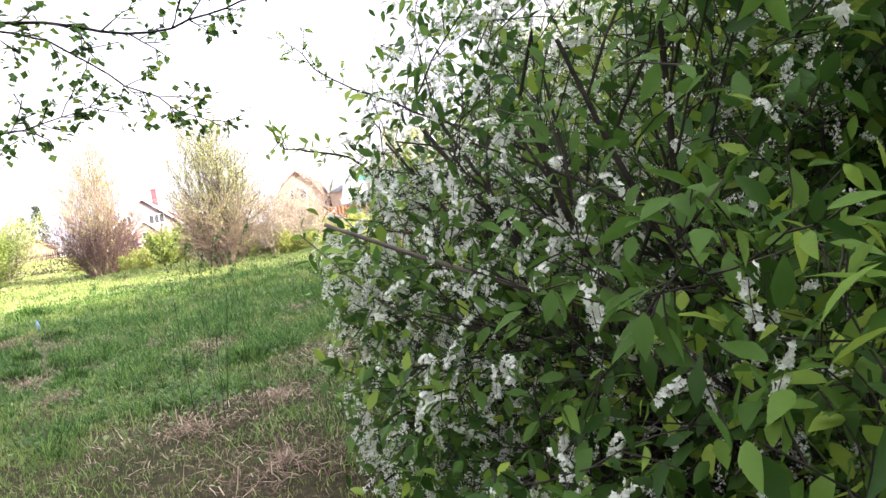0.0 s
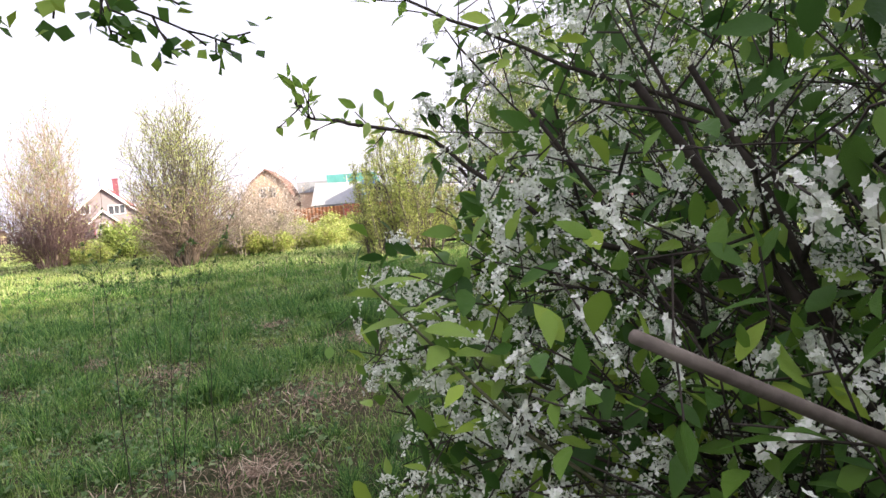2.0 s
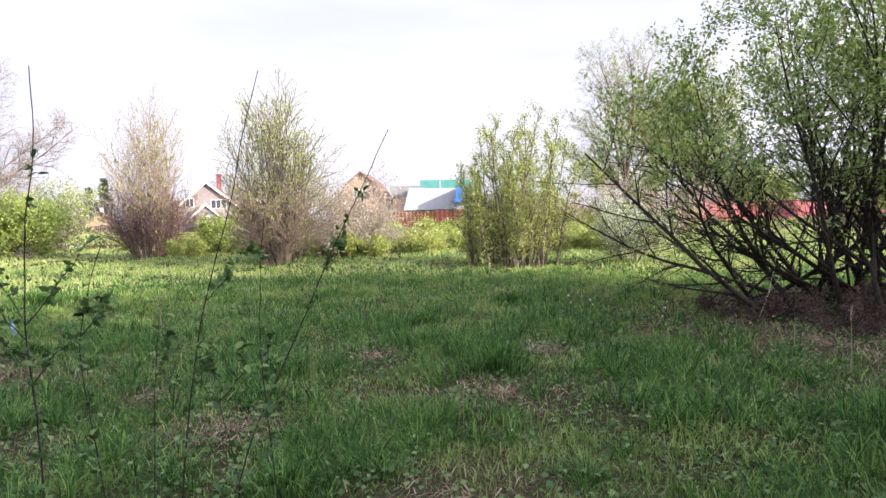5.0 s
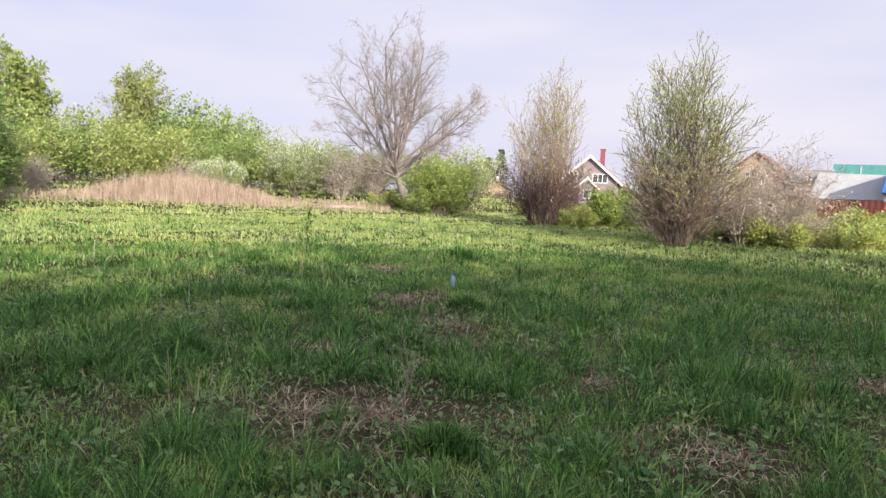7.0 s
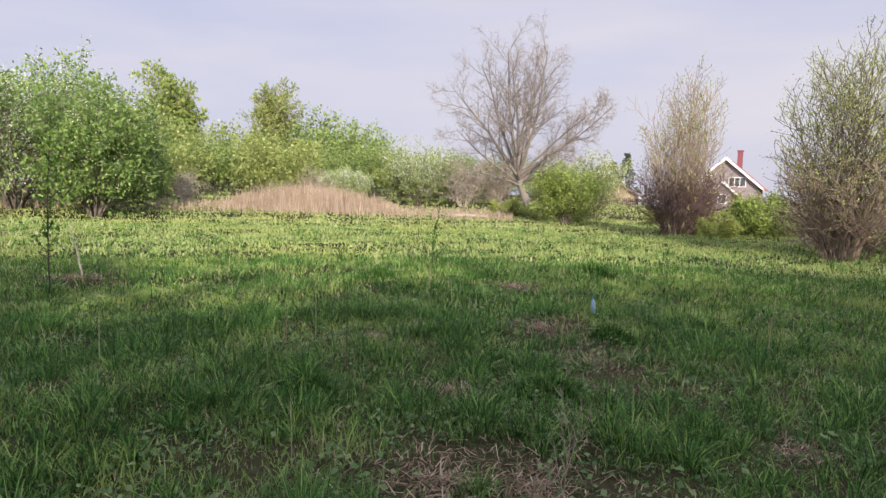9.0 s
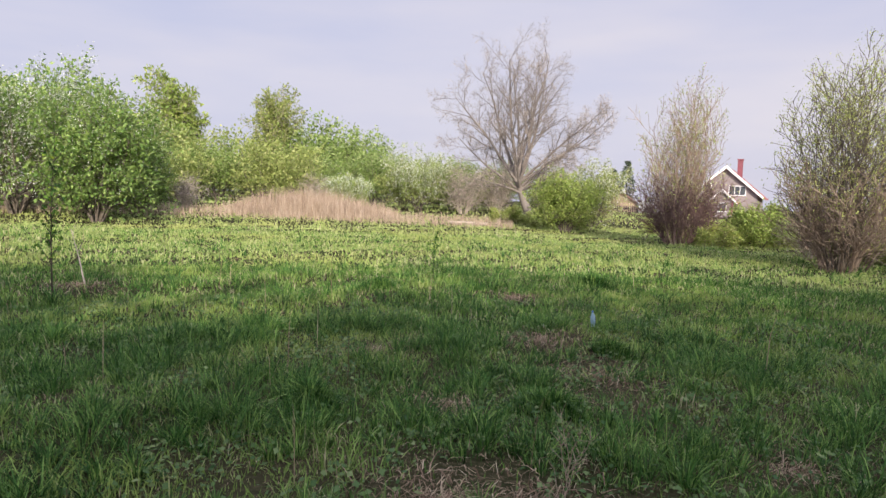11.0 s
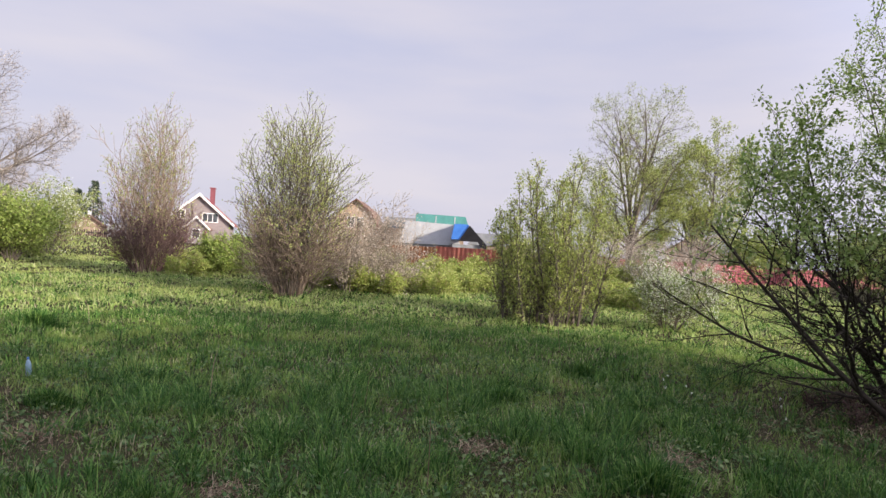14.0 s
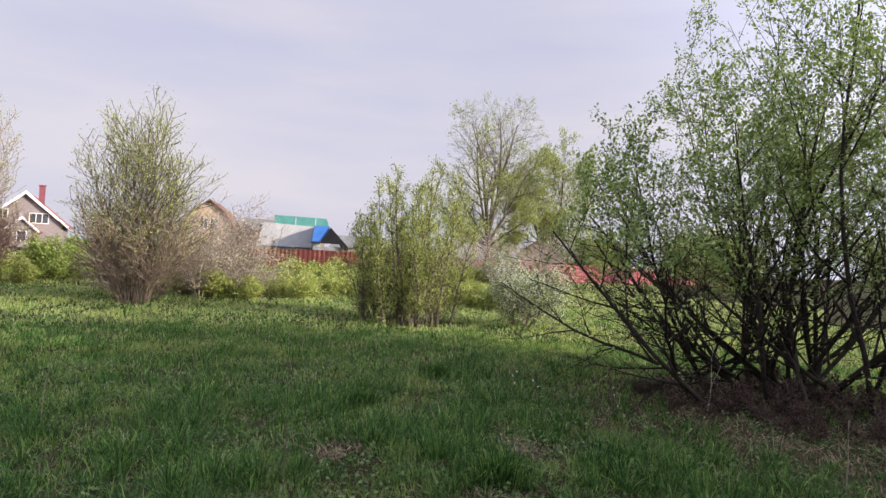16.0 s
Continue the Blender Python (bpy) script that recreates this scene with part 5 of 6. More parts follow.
def near_bird_cherry():
    w = Wood(101)
    rng = w.rng
    levels = ((12, 0.44, 48, 0.02, 0.07, 0.1, 9), (6, 0.46, 46, 0.02, 0.1, 0.15, 5), (3, 0.5, 46, 0.0, 0.1, 0.2, 3), (0, 0, 0, -0.02, 0.1, 0, 2))
    cx, cy = 2.5, -1.75
    for k in range(22):
        a = k * 2.4
        out = 0.28 + 0.72 * ((k * 0.618) % 1)
        w.grow((0.25 * math.cos(a), 0.25 * math.sin(a), 0), (out * math.cos(a), out * math.sin(a), 1), rng.uniform(2.2, 3.5), 0.021, levels)
    for k in range(12):
        a = 2.0 + k * 0.28 + rng.normal(0, 0.1)
        w.grow((0.3 * math.cos(a), 0.3 * math.sin(a), 0.1), (math.cos(a), math.sin(a), rng.uniform(0.15, 0.6)), rng.uniform(1.7, 2.3), 0.022, levels)
    base = np.array((cx, cy, gz(cx, cy) - 0.05))
    # long reaching boughs beside the trodden line
    grown, leafed = len(w.segs), len(w.spots)
    twigs = ((0, 0, 0, 0.02, 0.08, 0, 4),)
    for bough, radius, n, share in ((((2.2, -1.75, 1.05), (1.2, -1.1, 1.43), (0.87, -0.85, 1.76), (0.54, -0.63, 1.86), (0.48, -0.6, 1.92)), 0.012, 15, 0.1),
                                    (((1.9, -1.7, 0.5), (1.3, -1.5, 0.85), (1.0, -1.4, 1.1), (0.82, -1.33, 1.25)), 0.009, 9, 0.12),
                                    (((1.9, -1.6, 1.5), (1.2, -1.0, 1.95), (0.8, -0.8, 2.2), (0.62, -0.7, 2.45)), 0.009, 12, 0.14),
                                    (((1.6, -1.5, 0.2), (1.0, -1.25, 0.5), (0.6, -1.1, 0.72)), 0.008, 12, 0.16)):
        w.reach(np.array(bough) - base, radius, ((n, share, 45, 0.35), *twigs))
    segs = w.thick(0.0022)
    segs = segs[clear_of_walk(segs[:, 3:6] + base) | (np.arange(len(segs)) >= grown)]
    spots = np.array(w.spots)
    reaching = spots[leafed:]
    spots = spots[:leafed]
    spots = spots[clear_of_walk(spots[:, :3] + base) & (spots[:, 2] > 0.1)]
    tree = thing("bird_cherry_bush", Matrix.Translation(base), "large bird cherry bush in blossom with dark green leaves", "bush")
    part("trunk", wood_mesh("trunk", segs, BARK_DARK, 0.01), None, tree)
    v, f = pipe(np.array(((2.3, -1.95, 0.62), (1.9, -2.05, 0.84), (1.5, -2.2, 1.06), (1.3, -2.22, 1.15), (1.0, -2.3, 1.3), (0.735, -2.36, 1.44))) - base, (0.013, 0.012, 0.0105, 0.0095, 0.008, 0.006), 8)
    part("broken_bough", mesh_from("broken_bough", v, [(f, 0), (np.arange(40, 48)[None, :], 0)], [BARK]), None, tree, "bare broken bough with pale bark")
    away = np.linalg.norm(spots[:, :3] + base - np.array((0.5, -2.9, 1.55)), axis=1)
    order = np.argsort(away)
    near, rest = spots[order[:240]], spots[order[240:]]
    # brighter green than the crown: light through these leaves put into their colour
    part("bough_leaves", leaf_mesh("bough_leaves", reaching, 1, 0.052, rng, FRESH_LEAF, 0.006, True), None, tree, "young leaves along the reaching boughs, brightened as if backlit")
    part("crown", leaf_mesh("crown", rest, 1, 0.078, rng, CHERRY_LEAF, 0.03, True, droop=0.25), None, tree)
    more = rest[rng.uniform(0, 1, len(rest)) < np.clip(rest[:, 0] * 0.5 + 1.1, 0.6, 1)]
    part("inner_leaves", leaf_mesh("inner_leaves", more, 1, 0.08, rng, CHERRY_LEAF, 0.07, True, 1.0, 0.3), None, tree)
    shapes, fresh = [], []
    for k in range(4):
        r = np.random.default_rng(110 + k)
        out = leaves(np.zeros((1, 3)), np.array([[1.0, 0, 0]]), [1.0], r, True, 0.3)
        shapes.append(mesh_from("leaf", out[0], [(f, 0) for f in out[1:]], [CHERRY_LEAF], True))
        fresh.append(mesh_from("leaf", out[0], [(f, 0) for f in out[1:]], [FRESH_LEAF], True))
    for k, s in enumerate(near):
        ob = part("leaf", shapes[k % 4], None, tree)
        ob.matrix_basis = turned(s[:3], s[3:6] + rng.normal(0, 0.5, 3) - (0, 0, 0.15), rng.uniform(0.055, 0.092), rng)
    for foot, tip, n, size in (((1.1, -1.75, 0.9), (0.6, -1.58, 1.4), 10, 0.1), ((1.3, -1.5, 0.6), (0.76, -1.34, 1.3), 9, 0.11), ((1.2, -1.1, 0.6), (0.7, -0.86, 1.2), 7, 0.08), ((1.3, -1.3, 0.5), (0.75, -1.1, 1.1), 9, 0.1)):
        a, b = np.array(foot) - base, np.array(tip) - base
        v, f = pipe([a, a * 0.5 + b * 0.5 + (0, 0, -0.04), b], (0.005, 0.004, 0.0025), 5)
        part("shoot", mesh_from("shoot", v, [(f, 0)], [TWIG_GREEN], True), None, tree, "fresh green shoot")
        for k in range(n):
            turn = 2.4 * k
            ob = part("leaf", fresh[k % 4], None, tree)
            ob.matrix_basis = turned(b + (a - b) * 0.035 * k, (math.cos(turn), math.sin(turn), 0.25 - 0.04 * k), size * rng.uniform(0.75, 1.1), rng)
    # blossom: single spikes near the walk, the rest joined
    sunny = np.clip(1.25 - (spots[:, 0] + cx) / 2.6, 0.5, 1)
    clump = np.clip((waves(spots[:, 0] + spots[:, 2] * 0.7, spots[:, 1] - spots[:, 2] * 0.6, 26, 0.42) - np.where(spots[:, 1] > 0.1, 0.29, 0.4)) * 6, 0.08, 1)
    flowering = spots[rng.uniform(0, 1, len(spots)) < 0.95 * clump * sunny * np.clip(0.8 + (spots[:, 1] + 0.4) * 0.6, 0.1, 1.6)]
    line = np.array([p for _, p, _, _ in PATH])
    flowering = flowering[np.min(np.linalg.norm((flowering[:, :3] + base)[:, None] - line[None], axis=2), axis=1) > 0.5]
    gap = np.linalg.norm(flowering[:, :3] + base - np.array((0.5, -2.9, 1.55)), axis=1)
    order = np.argsort(gap)
    spikes = [flower_spike_mesh(120 + k) for k in range(4)]
    for k, s in enumerate(flowering[order[:130]]):
        ob = part("flower_spike", spikes[k % 4], None, tree, "white hanging flower spike")
        ob.matrix_basis = turned(s[:3], s[3:6] * 0.5 + rng.normal(0, 0.4, 3) - (0, 0, 0.3), rng.uniform(0.8, 1.25), rng)
    far = flowering[order[130:]]
    v, f, _ = racemes(far[:, :3], far[:, 3:6] * 0.5 + rng.normal(0, 0.4, (len(far), 3)) - (0, 0, 0.3), rng.uniform(0.07, 0.12, len(far)), rng, 15, 3, 0.0105)
    part("blossom", mesh_from("blossom", v, [(f, 0)], [PETAL]), None, tree, "white hanging flower spikes")
    return tree


bush = near_bird_cherry()
# bushes added round the start to block skylight and darken the near bush
shade_bush = shrub("bird_cherry_bush", 103, 3.9, BARK_DARK, CHERRY_LEAF, "dense leafy bird cherry added beside the walk to block light", 5.0, -3.6, "bush", "bird cherries in the thicket", 10, 0.9, 4, 0.13)
for bx, by, bs, bt in ((4.2, -4.4, 1.25, 320), (5.4, -0.6, 0.95, 100), (3.7, -5.9, 0.9, 210), (6.6, -6.4, 1.1, 300), (2.0, -7.4, 1.05, 30), (-1.2, -8.2, 1.1, 150), (4.6, -8.8, 1.15, 260), (-4.0, -7.4, 1.0, 80)):
    copy_thing(shade_bush, pose(bx, by, gz(bx, by), 0, 0, bt) @ Matrix.Scale(bs, 4))


# ---- the tree whose limb hangs over the start of the walk ----
def overhanging_tree():
    w = Wood(131)
    rng = w.rng
    base = np.array((-5.2, -4.2, gz(-5.2, -4.2) - 0.05))
    w.grow((0, 0, 0), (0.05, -0.05, 1), 6.5, 0.12, ((12, 0.36, 50, 0.05, 0.05, 0.4, 9), (7, 0.45, 45, 0.03, 0.1, 0.2, 5), (4, 0.45, 45, 0.0, 0.1, 0.2, 3), (0, 0, 0, 0, 0.1, 0, 2)))
    hang = (0, 0, 0, -0.02, 0.1, 0, 3)
    for limb, radius in ((((-5.15, -4.2, 2.0), (-2.6, -2.8, 2.3), (-1.2, -2.0, 2.38), (-0.39, -1.62, 2.38), (0.14, -1.45, 2.33), (0.58, -1.38, 2.46)), 0.015),
                         (((-5.15, -4.2, 2.2), (-2.6, -2.6, 2.5), (-1.2, -1.9, 2.48), (-0.29, -1.55, 2.34), (0.06, -1.44, 2.08), (0.32, -1.38, 1.92)), 0.009),
                         (((-1.9, -2.4, 2.34), (-0.9, -1.85, 2.0), (-0.45, -1.64, 1.95), (-0.1, -1.5, 2.06)), 0.007)):
        w.reach(np.array(limb) - base, radius, ((18, 0.15, 50, 0.45), (2, 0.5, 45, 0, 0.1, 0.3, 3), hang))
    tree = thing("bird_cherry_tree", Matrix.Translation(base), "young bird cherry tree with a limb over the grass", "tree")
    part("trunk", wood_mesh("trunk", w.thick(0.0025), BARK_DARK, 0.012), None, tree)
    part("crown", leaf_mesh("crown", w.spots, 2, 0.036, rng, CHERRY_LEAF, 0.02, droop=0.2, wide=1.4), None, tree)


overhanging_tree()


# ---- bird cherries behind the walk, whose shade lies over the near grass ----
def shade_trees():
    a = shrub("bird_cherry_tree", 141, 8.0, BARK, SHRUB_LEAF, "tall leafy bird cherry behind the start of the walk", 14.0, -10.0, "tree", "bird cherries behind the walk", 12, 0.6, 4, 0.42)
    for k, s in ((-13, 1.25), (-10.0, 1.2), (-7.0, 1.25), (-3.8, 1.28), (-1.6, 1.2), (2.2, 1.28), (4.6, 1.22), (7.5, 1.18)):
        x, y = 14 + 0.61 * k, -10 + 0.79 * k
        copy_thing(a, pose(x, y, gz(x, y), 0, 0, 47 * k) @ Matrix.Scale(s, 4))


shade_trees()


# ---- saplings and weeds along the walk ----
def sapling(seed, points, radius, leafy_to, twigs, label, leaf_size=0.03):
    """A thin young stem through given points, with single twigs and small leaves."""
    rng = np.random.default_rng(seed)
    pts = np.array(points, float)
    x, y = pts[0, 0], pts[0, 1]
    ob = plant("sapling", x, y, 0, label, "sapling", "saplings in the meadow")
    base = np.array((x, y, gz(x, y) - 0.05))
    f = np.linspace(0, len(pts) - 1, 30)
    line = np.stack([np.interp(f, np.arange(len(pts)), pts[:, k]) for k in range(3)], axis=1) - base
    line[0, 2] = 0.0
    line[1:-1] = (line[:-2] + 2 * line[1:-1] + line[2:]) / 4 + rng.normal(0, 0.003, (28, 3))
    v, q = pipe(line, radius * (1 - 0.8 * np.linspace(0, 1, 30)))
    part("stem", mesh_from("stem", v, [(q, 0)], [BARK_DARK], True), None, ob)
    spots, turn = [], rng.uniform(0, 6)
    last = int(leafy_to * 29)
    for k in range(4, last + 1):
        turn += 2.4 + rng.normal(0, 0.3)
        out = np.array((math.cos(turn), math.sin(turn), 0.6))
        spots += [(*line[k], *out), (*line[k], *(out * (-1, -1, 1)))]
    for k in np.linspace(6, last - 2, twigs).astype(int) if twigs else ():
        turn += 2.4
        d, reach = unit(np.array((math.cos(turn), math.sin(turn) * 0.7, 0.9))), rng.uniform(0.12, 0.32)
        tw = [line[k]]
        for j in range(5):
            tw.append(tw[-1] + d * reach / 5)
            d = unit(d + rng.normal(0, 0.08, 3) + (0, 0, 0.06))
            spots += [(*tw[-1], *rng.normal(0, 1, 3))] * (1 + j // 2)
        v, q = pipe(tw, np.linspace(radius * 0.45, radius * 0.2, 6), 4)
        part("twig", mesh_from("twig", v, [(q, 0)], [BARK_DARK], True), None, ob)
    tagged(part("foliage", leaf_mesh("foliage", spots, 1, leaf_size, rng, CHERRY_LEAF, 0.01, True, 1.15), None, ob, "small dark young leaves"), kind="stuff")


def shoot(seed, points, radius, leafy_span, twig_lines, label):
    """A thin elm shoot with short twigs and tight clusters of small leaves."""
    rng = np.random.default_rng(seed)
    pts = np.array(points, float)
    ob = plant("sapling", pts[0, 0], pts[0, 1], 0, label, "sapling", "saplings in the meadow")
    base = np.array((pts[0, 0], pts[0, 1], gz(pts[0, 0], pts[0, 1]) - 0.05))
    run = np.concatenate(([0], np.cumsum(np.linalg.norm(np.diff(pts, axis=0), axis=1))))
    f = np.linspace(0, run[-1], 60)
    line = np.stack([np.interp(f, run, pts[:, k]) for k in range(3)], axis=1) - base
    line[0, 2] = 0.0
    for _ in range(3):
        line[1:-1] = (line[:-2] + 2 * line[1:-1] + line[2:]) / 4
    line[1:] += np.cumsum(rng.normal(0, 0.0012, (59, 3)) * (1, 1, 0), axis=0) * np.sin(np.linspace(0, 9, 59))[:, None]
    v, q = pipe(line, radius * (1 - 0.72 * np.linspace(0, 1, 60)))
    part("stem", mesh_from("stem", v, [(q, 0)], [BARK_DARK], True), None, ob)
    spots = []

    def cluster(at, count):
        turn = rng.uniform(0, 6.3)
        for j in range(count):
            a = turn + j * 2.4
            spots.append((*(at + rng.normal(0, 0.004, 3)), math.cos(a), math.sin(a), 0.5))
    heights = line[:, 2] + base[2]
    z = leafy_span[0]
    while z < leafy_span[1]:
        cluster(line[np.argmin(np.abs(heights - z))], rng.integers(5, 10))
        z += rng.uniform(0.025, 0.06)
    for twig in twig_lines:
        tw = np.array(twig, float) - base
        tw[0] = line[np.argmin(np.linalg.norm(line - tw[0], axis=1))]
        fine = np.stack([np.interp(np.linspace(0, len(tw) - 1, 7), np.arange(len(tw)), tw[:, k]) for k in range(3)], axis=1)
        fine[1:-1] += rng.normal(0, 0.0025, (5, 3))
        v, q = pipe(fine, np.linspace(radius * 0.45, radius * 0.22, 7), 4)
        part("twig", mesh_from("twig", v, [(q, 0)], [BARK_DARK], True), None, ob)
        for j in range(2, 7):
            cluster(fine[j], 3 + j)
    tagged(part("foliage", leaf_mesh("foliage", spots, 1, 0.018, rng, ELM_LEAF, 0.004, True, 1.3), None, ob, "small dark young leaves"), kind="stuff")



shoot(151, ((-0.620, 0.920, 0.000), (-0.631, 0.920, 1.046), (-0.639, 0.920, 1.319), (-0.609, 0.920, 1.594), (-0.583, 0.920, 1.681), (-0.592, 0.920, 1.842)), 0.0034, (0.98, 1.68), (((-0.617, 0.890, 1.320), (-0.542, 0.890, 1.412), (-0.476, 0.890, 1.494)), ((-0.638, 0.920, 1.188), (-0.594, 0.920, 1.240), (-0.547, 0.920, 1.281)), ((-0.660, 0.950, 1.272), (-0.696, 0.950, 1.328), (-0.732, 0.950, 1.369)), ((-0.622, 0.890, 1.246), (-0.672, 0.890, 1.294), (-0.732, 0.890, 1.337)), ((-0.641, 0.920, 1.319), (-0.679, 0.920, 1.398), (-0.718, 0.920, 1.485)),), "thin elm sapling with small dark leaves and bare tip")
shoot(152, ((-0.398, 0.740, 0.000), (-0.419, 0.740, 1.120), (-0.428, 0.740, 1.287), (-0.407, 0.740, 1.427), (-0.385, 0.740, 1.488)), 0.0026, (0.98, 1.36), (((-0.404, 0.710, 1.359), (-0.412, 0.710, 1.365), (-0.422, 0.710, 1.369)), ((-0.423, 0.740, 1.320), (-0.400, 0.740, 1.354), (-0.395, 0.740, 1.391)),), "thin leafy sapling standing in the grass")
shoot(153, ((-0.385, 0.850, 0.000), (-0.312, 0.850, 1.069), (-0.268, 0.850, 1.293), (-0.189, 0.850, 1.544), (-0.158, 0.850, 1.709), (-0.127, 0.850, 1.809)), 0.0028, (1.05, 1.3), (((-0.236, 0.820, 1.361), (-0.209, 0.820, 1.392), (-0.190, 0.820, 1.425)),), "long bare leaning sapling shoot")
shoot(154, ((-0.387, 1.000, 0.000), (-0.231, 1.000, 0.977), (-0.152, 1.000, 1.150), (-0.025, 1.000, 1.410), (0.034, 1.000, 1.530), (0.122, 1.000, 1.708)), 0.003, (0.9, 1.58), (((-0.147, 0.970, 1.159), (-0.157, 0.970, 1.220), (-0.159, 0.970, 1.280)), ((-0.025, 1.000, 1.410), (-0.000, 1.000, 1.440), (-0.000, 1.000, 1.460)),), "leaning sapling with few small leaves")
shoot(155, ((-0.150, 0.880, 0.000), (-0.143, 0.880, 1.187), (-0.141, 0.880, 1.299), (-0.132, 0.880, 1.437), (-0.126, 0.880, 1.532)), 0.0024, (1.0, 1.25), (((-0.130, 0.850, 1.421), (-0.145, 0.850, 1.448), (-0.161, 0.850, 1.458)),), "thin upright sapling in the grass")
shoot(156, ((-0.453, 0.990, 0.000), (-0.420, 0.990, 1.069), (-0.407, 0.990, 1.218), (-0.395, 0.990, 1.323)), 0.0024, (0.9, 1.33), (((-0.399, 0.960, 1.174), (-0.375, 0.960, 1.226), (-0.367, 0.960, 1.288)),), "short thin sapling in the grass")
shoot(157, ((-0.100, 0.820, 0.000), (-0.188, 0.820, 1.079), (-0.217, 0.820, 1.203), (-0.225, 0.820, 1.274)), 0.0024, (0.9, 1.3), (((-0.203, 0.790, 1.178), (-0.164, 0.790, 1.231), (-0.170, 0.790, 1.274)), ((-0.217, 0.820, 1.203), (-0.237, 0.820, 1.229), (-0.246, 0.820, 1.247)),), "short branching sapling in the grass")
sapling(158, ((-12.0, 4.6, 0), (-12.02, 4.6, 1.2), (-11.95, 4.65, 2.5)), 0.014, 0.98, 22, "leafy young elm in the grass", 0.075)
sapling(159, ((-9.6, 10.6, 0), (-9.6, 10.6, 0.5), (-9.55, 10.6, 0.95)), 0.007, 1.0, 8, "small young shoot in the grass", 0.07)


def weed(seed, x, y, height):
    """A dry wormwood stem with seed heads."""
    w = Wood(seed)
    w.grow((0, 0, 0), (0.05, 0.02, 1), height, 0.005, ((7, 0.5, 32, 0.05, 0.04, 0.35, 8), (5, 0.4, 38, 0.06, 0.08, 0.2, 4), (0, 0, 0, 0.02, 0.1, 0, 2)))
    ob = plant("dry_weed", x, y, 0, "dry branching wormwood stem with brown seed heads", "weed", "dry weeds")
    part("stem", wood_mesh("stem", w.thick(0.0012), BARK_RED, 0.001), None, ob)
    tagged(part("seed_head", leaf_mesh("seed_head", w.spots, 2, 0.016, w.rng, HERB, 0.01, wide=1.4), None, ob), kind="stuff")


weed(165, -2.9, 3.6, 0.6)


# ---- litter and dead wood on the grass ----
def revolve(profile, sides=14):
    bm = bmesh.new()
    rings = [[bm.verts.new((r * math.cos(2 * math.pi * k / sides), r * math.sin(2 * math.pi * k / sides), z)) for k in range(sides)] for r, z in profile]
    for lo, hi in zip(rings, rings[1:]):
        for k in range(sides):
            bm.faces.new((lo[k], lo[(k + 1) % sides], hi[(k + 1) % sides], hi[k]))
    bm.faces.new(rings[0][::-1])
    bm.faces.new(rings[-1])
    return bm


PLASTIC = surface("pale_blue_plastic", (0.2, 0.32, 0.42), (0.34, 0.46, 0.55), 12, 0.25, 0.2, 0.004, 40)
CAP = surface("blue_cap", (0.05, 0.14, 0.45), (0.08, 0.2, 0.55), 12, 0.4, 0.1, 0.002, 40)
bottle = thing("plastic_bottle", pose(-5.1, 8.47, gz(-5.1, 8.47) + 0.02, 8, -6, 30) @ Matrix.Scale(0.72, 4), "pale blue plastic bottle standing in the grass", "bottle")
part("body", revolve(((0.03, 0), (0.043, 0.01), (0.043, 0.07), (0.039, 0.09), (0.043, 0.11), (0.043, 0.19), (0.03, 0.24), (0.014, 0.265), (0.014, 0.28))), PLASTIC, bottle)
part("cap", revolve(((0.017, 0.281), (0.017, 0.303), (0.015, 0.306))), CAP, bottle, "blue cap")

PAPER = surface("white_paper", (0.42, 0.42, 0.4), (0.6, 0.6, 0.58), 9, 0.8, 0.3, 0.01, 50)


def scrap(x, y, size, seed):
    rng = np.random.default_rng(seed)
    n = 6
    g = [(i, j) for i in range(n) for j in range(n)]
    pts = np.array([((i / 5 - 0.5) * size, (j / 5 - 0.5) * size * 0.7, 0.05 + abs(rng.normal(0, size * 0.14))) for i, j in g])
    faces = np.array([(i * n + j, (i + 1) * n + j, (i + 1) * n + j + 1, i * n + j + 1) for i in range(n - 1) for j in range(n - 1)])
    under = pts - (0, 0, 0.003)
    ob = new("paper_scrap", mesh_from("paper_scrap", np.concatenate((pts, under)), [(faces, 0), (faces[:, ::-1] + n * n, 0)], [PAPER]))
    ob.matrix_world = pose(x, y, gz(x, y), 0, 0, seed * 40)
    tagged(ob, "crumpled white scrap of paper in the grass", "litter")


scrap(-5.53, 7.95, 0.09, 171)


def fallen(name, ends, radius, label, bark=BARK_PALE):
    (x0, y0, h0), (x1, y1, h1) = ends
    a, b = np.array((x0, y0, gz(x0, y0) + h0)), np.array((x1, y1, gz(x1, y1) + h1))
    w = Wood(int(abs(x0) * 100))
    w.grow(a * 0, b - a, float(np.linalg.norm(b - a)), radius, ((3, 0.3, 35, 0.0, 0.04, 0.4, 6), (0, 0, 0, 0, 0.08, 0, 3)))
    ob = thing(name, Matrix.Translation(a), label, "branch")
    part("stick", wood_mesh("stick", w.thick(0.003), bark, 0.004), None, ob)


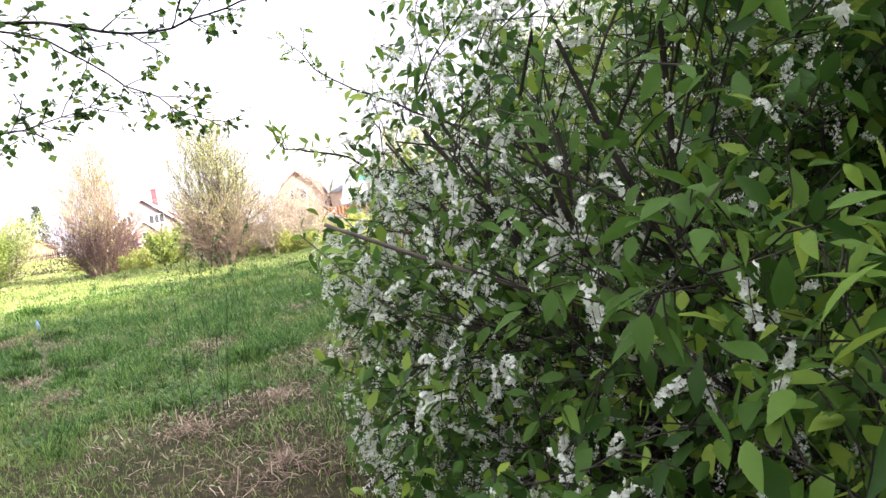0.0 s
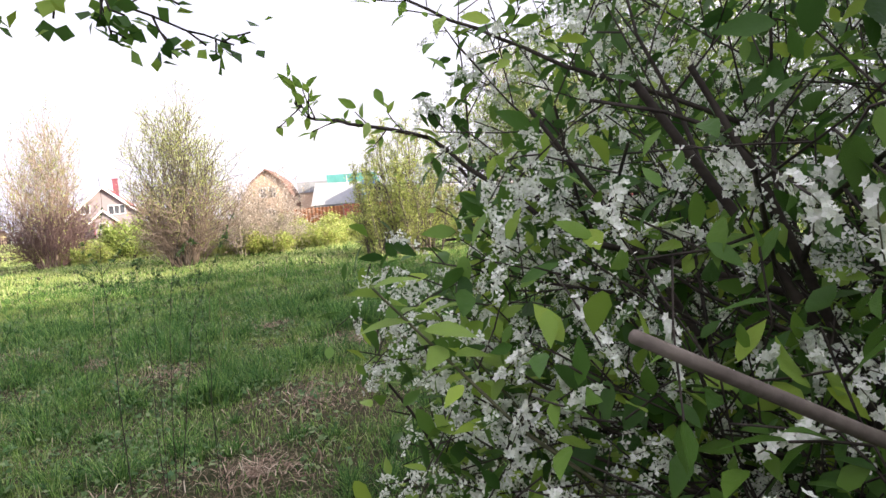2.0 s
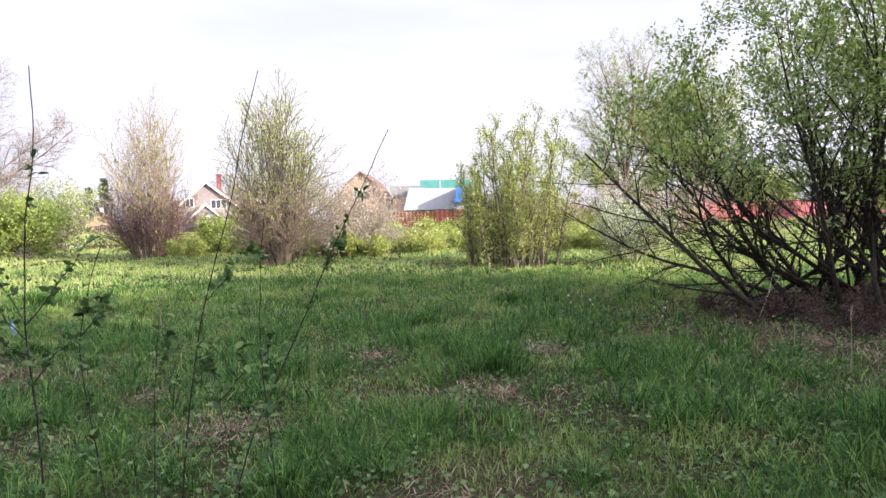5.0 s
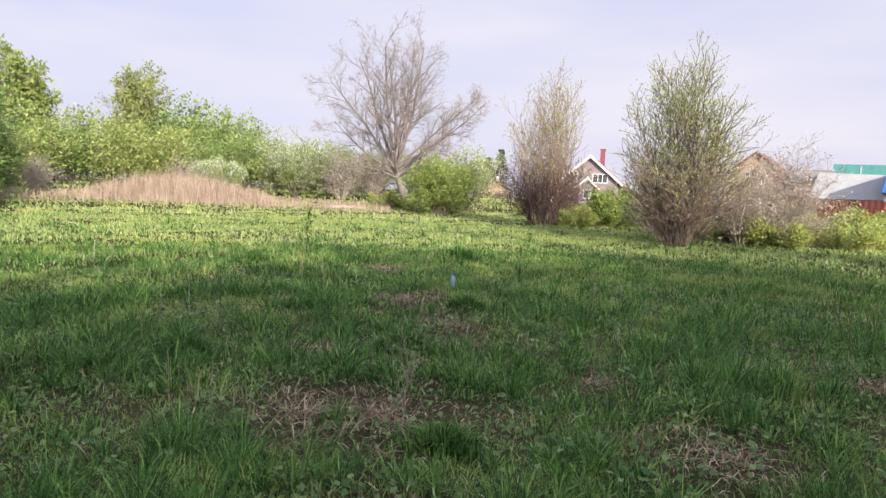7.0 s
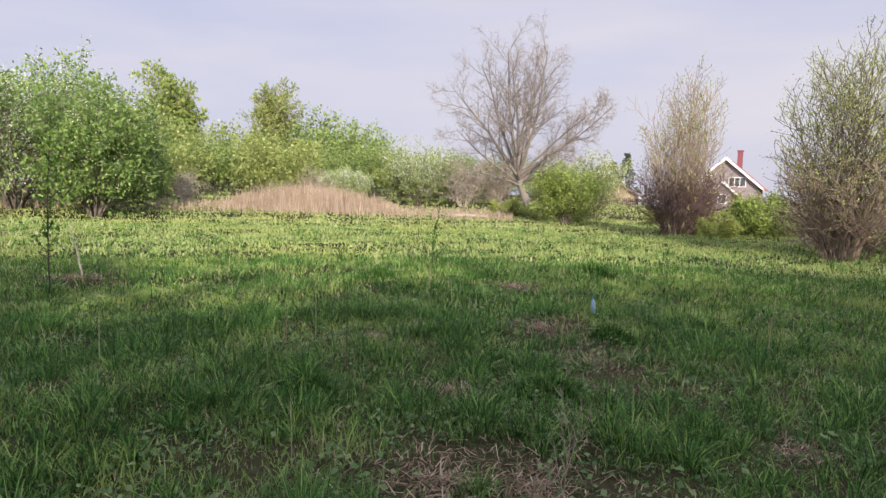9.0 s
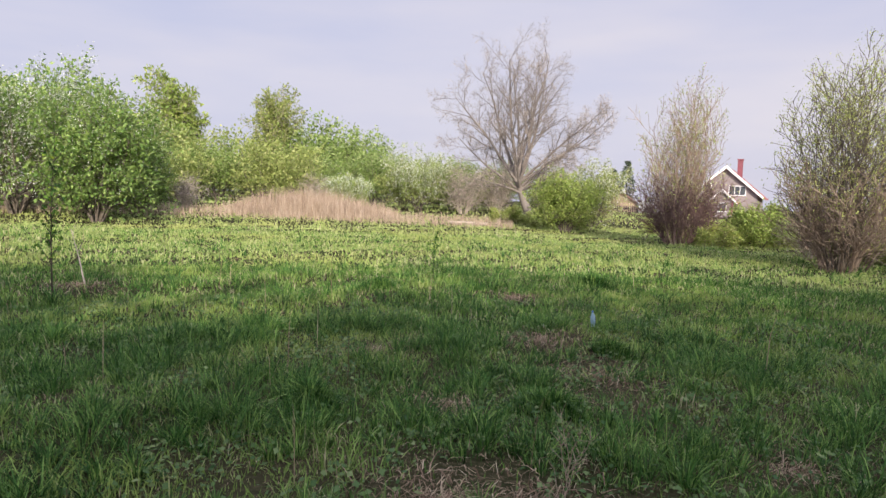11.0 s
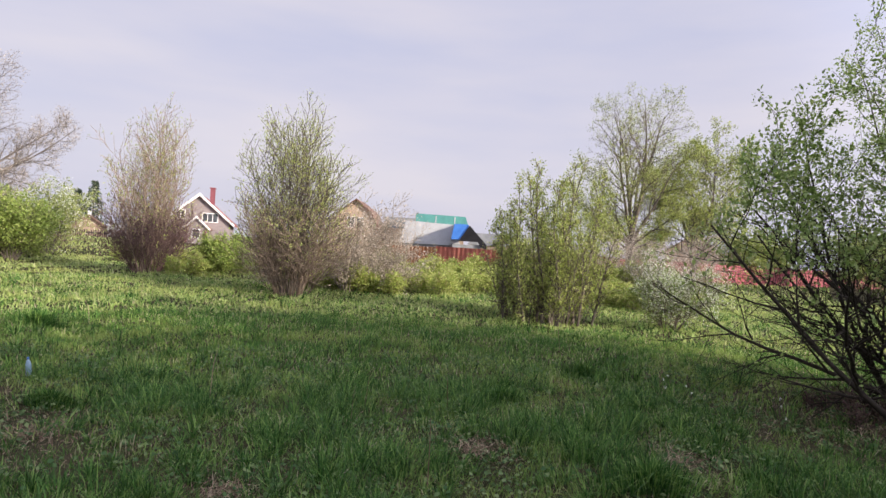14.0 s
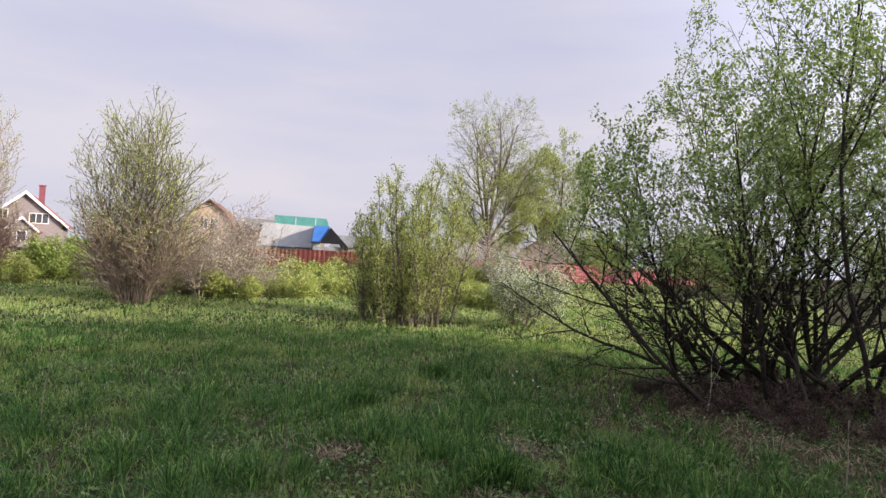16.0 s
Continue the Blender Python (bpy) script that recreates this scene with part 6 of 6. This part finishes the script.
fallen("fallen_branch", ((-12.6, 5.3, 0.05), (-13.6, 5.5, 0.85)), 0.016, "dead pale branch propped in the grass")
fallen("fallen_branch", ((-4.55, 2.58, 0.04), (-3.3, 2.27, 0.03)), 0.007, "thin dead branch lying in the grass")
fallen("fallen_branch", ((-1.4, 5.7, 0.02), (-1.15, 6.45, 0.12)), 0.007, "thin dead branch leaning in the grass")
fallen("fallen_branch", ((4.6, 7.4, 0.02), (5.4, 8.2, 0.6)), 0.009, "dead branch under the sallow")
fallen("bare_stalk", ((4.1, 5.0, 0.0), (4.12, 5.0, 0.62)), 0.006, "pale dry upright stalk in the grass")


def tussock(x, y, size, seed):
    """A dense dark tussock of sedge."""
    rng = np.random.default_rng(seed)
    n = 900
    a, far = rng.uniform(0, 2 * np.pi, n), np.abs(rng.normal(0, size * 0.32, n))
    v, q, t = blades(x + far * np.cos(a) * 1.6, y + far * np.sin(a), size * rng.uniform(0.35, 0.75, n) * np.clip(1.2 - far / size, 0.4, 1), rng.uniform(0.006, 0.014, n), rng, 0.7, a)
    v = v - np.array((x, y, gz(x, y)))
    ob = new("tussock", mesh_from("tussock", v, [(q, 0), (t, 0)], [TUFT_GRASS]))
    ob.matrix_world = pose(x, y, gz(x, y))
    tagged(ob, "dense dark tussock of sedge in the grass", "grass tuft", "dark tussocks")


for k, (x, y, size) in enumerate(((-7.3, 13.0, 0.55), (-4.4, 7.5, 0.3), (-3.9, 5.3, 0.35), (-2.6, 3.6, 0.3), (1.0, 5.6, 0.45), (0.4, 8.6, 0.35), (2.0, 10.5, 0.4), (-9.5, 9.0, 0.4), (-5.4, 4.1, 0.35), (-0.6, 3.3, 0.3))):
    tussock(x, y, size, 180 + k)
lx, ly = polar(37, 38.5)
log = thing("log", pose(lx, ly, gz(lx, ly) + 0.12, 0, 0, 35), "pale weathered log lying at the meadow edge", "log")
part("trunk", mesh_from("trunk", *(lambda v, f: (v, [(f, 0)], [BARK_PALE]))(*tubes([(-1.1, 0, 0, 0, 0.05, 0.02, 0.12, 0.11), (0, 0.05, 0.02, 1.2, 0.0, 0.0, 0.11, 0.09)], 8))), None, log)
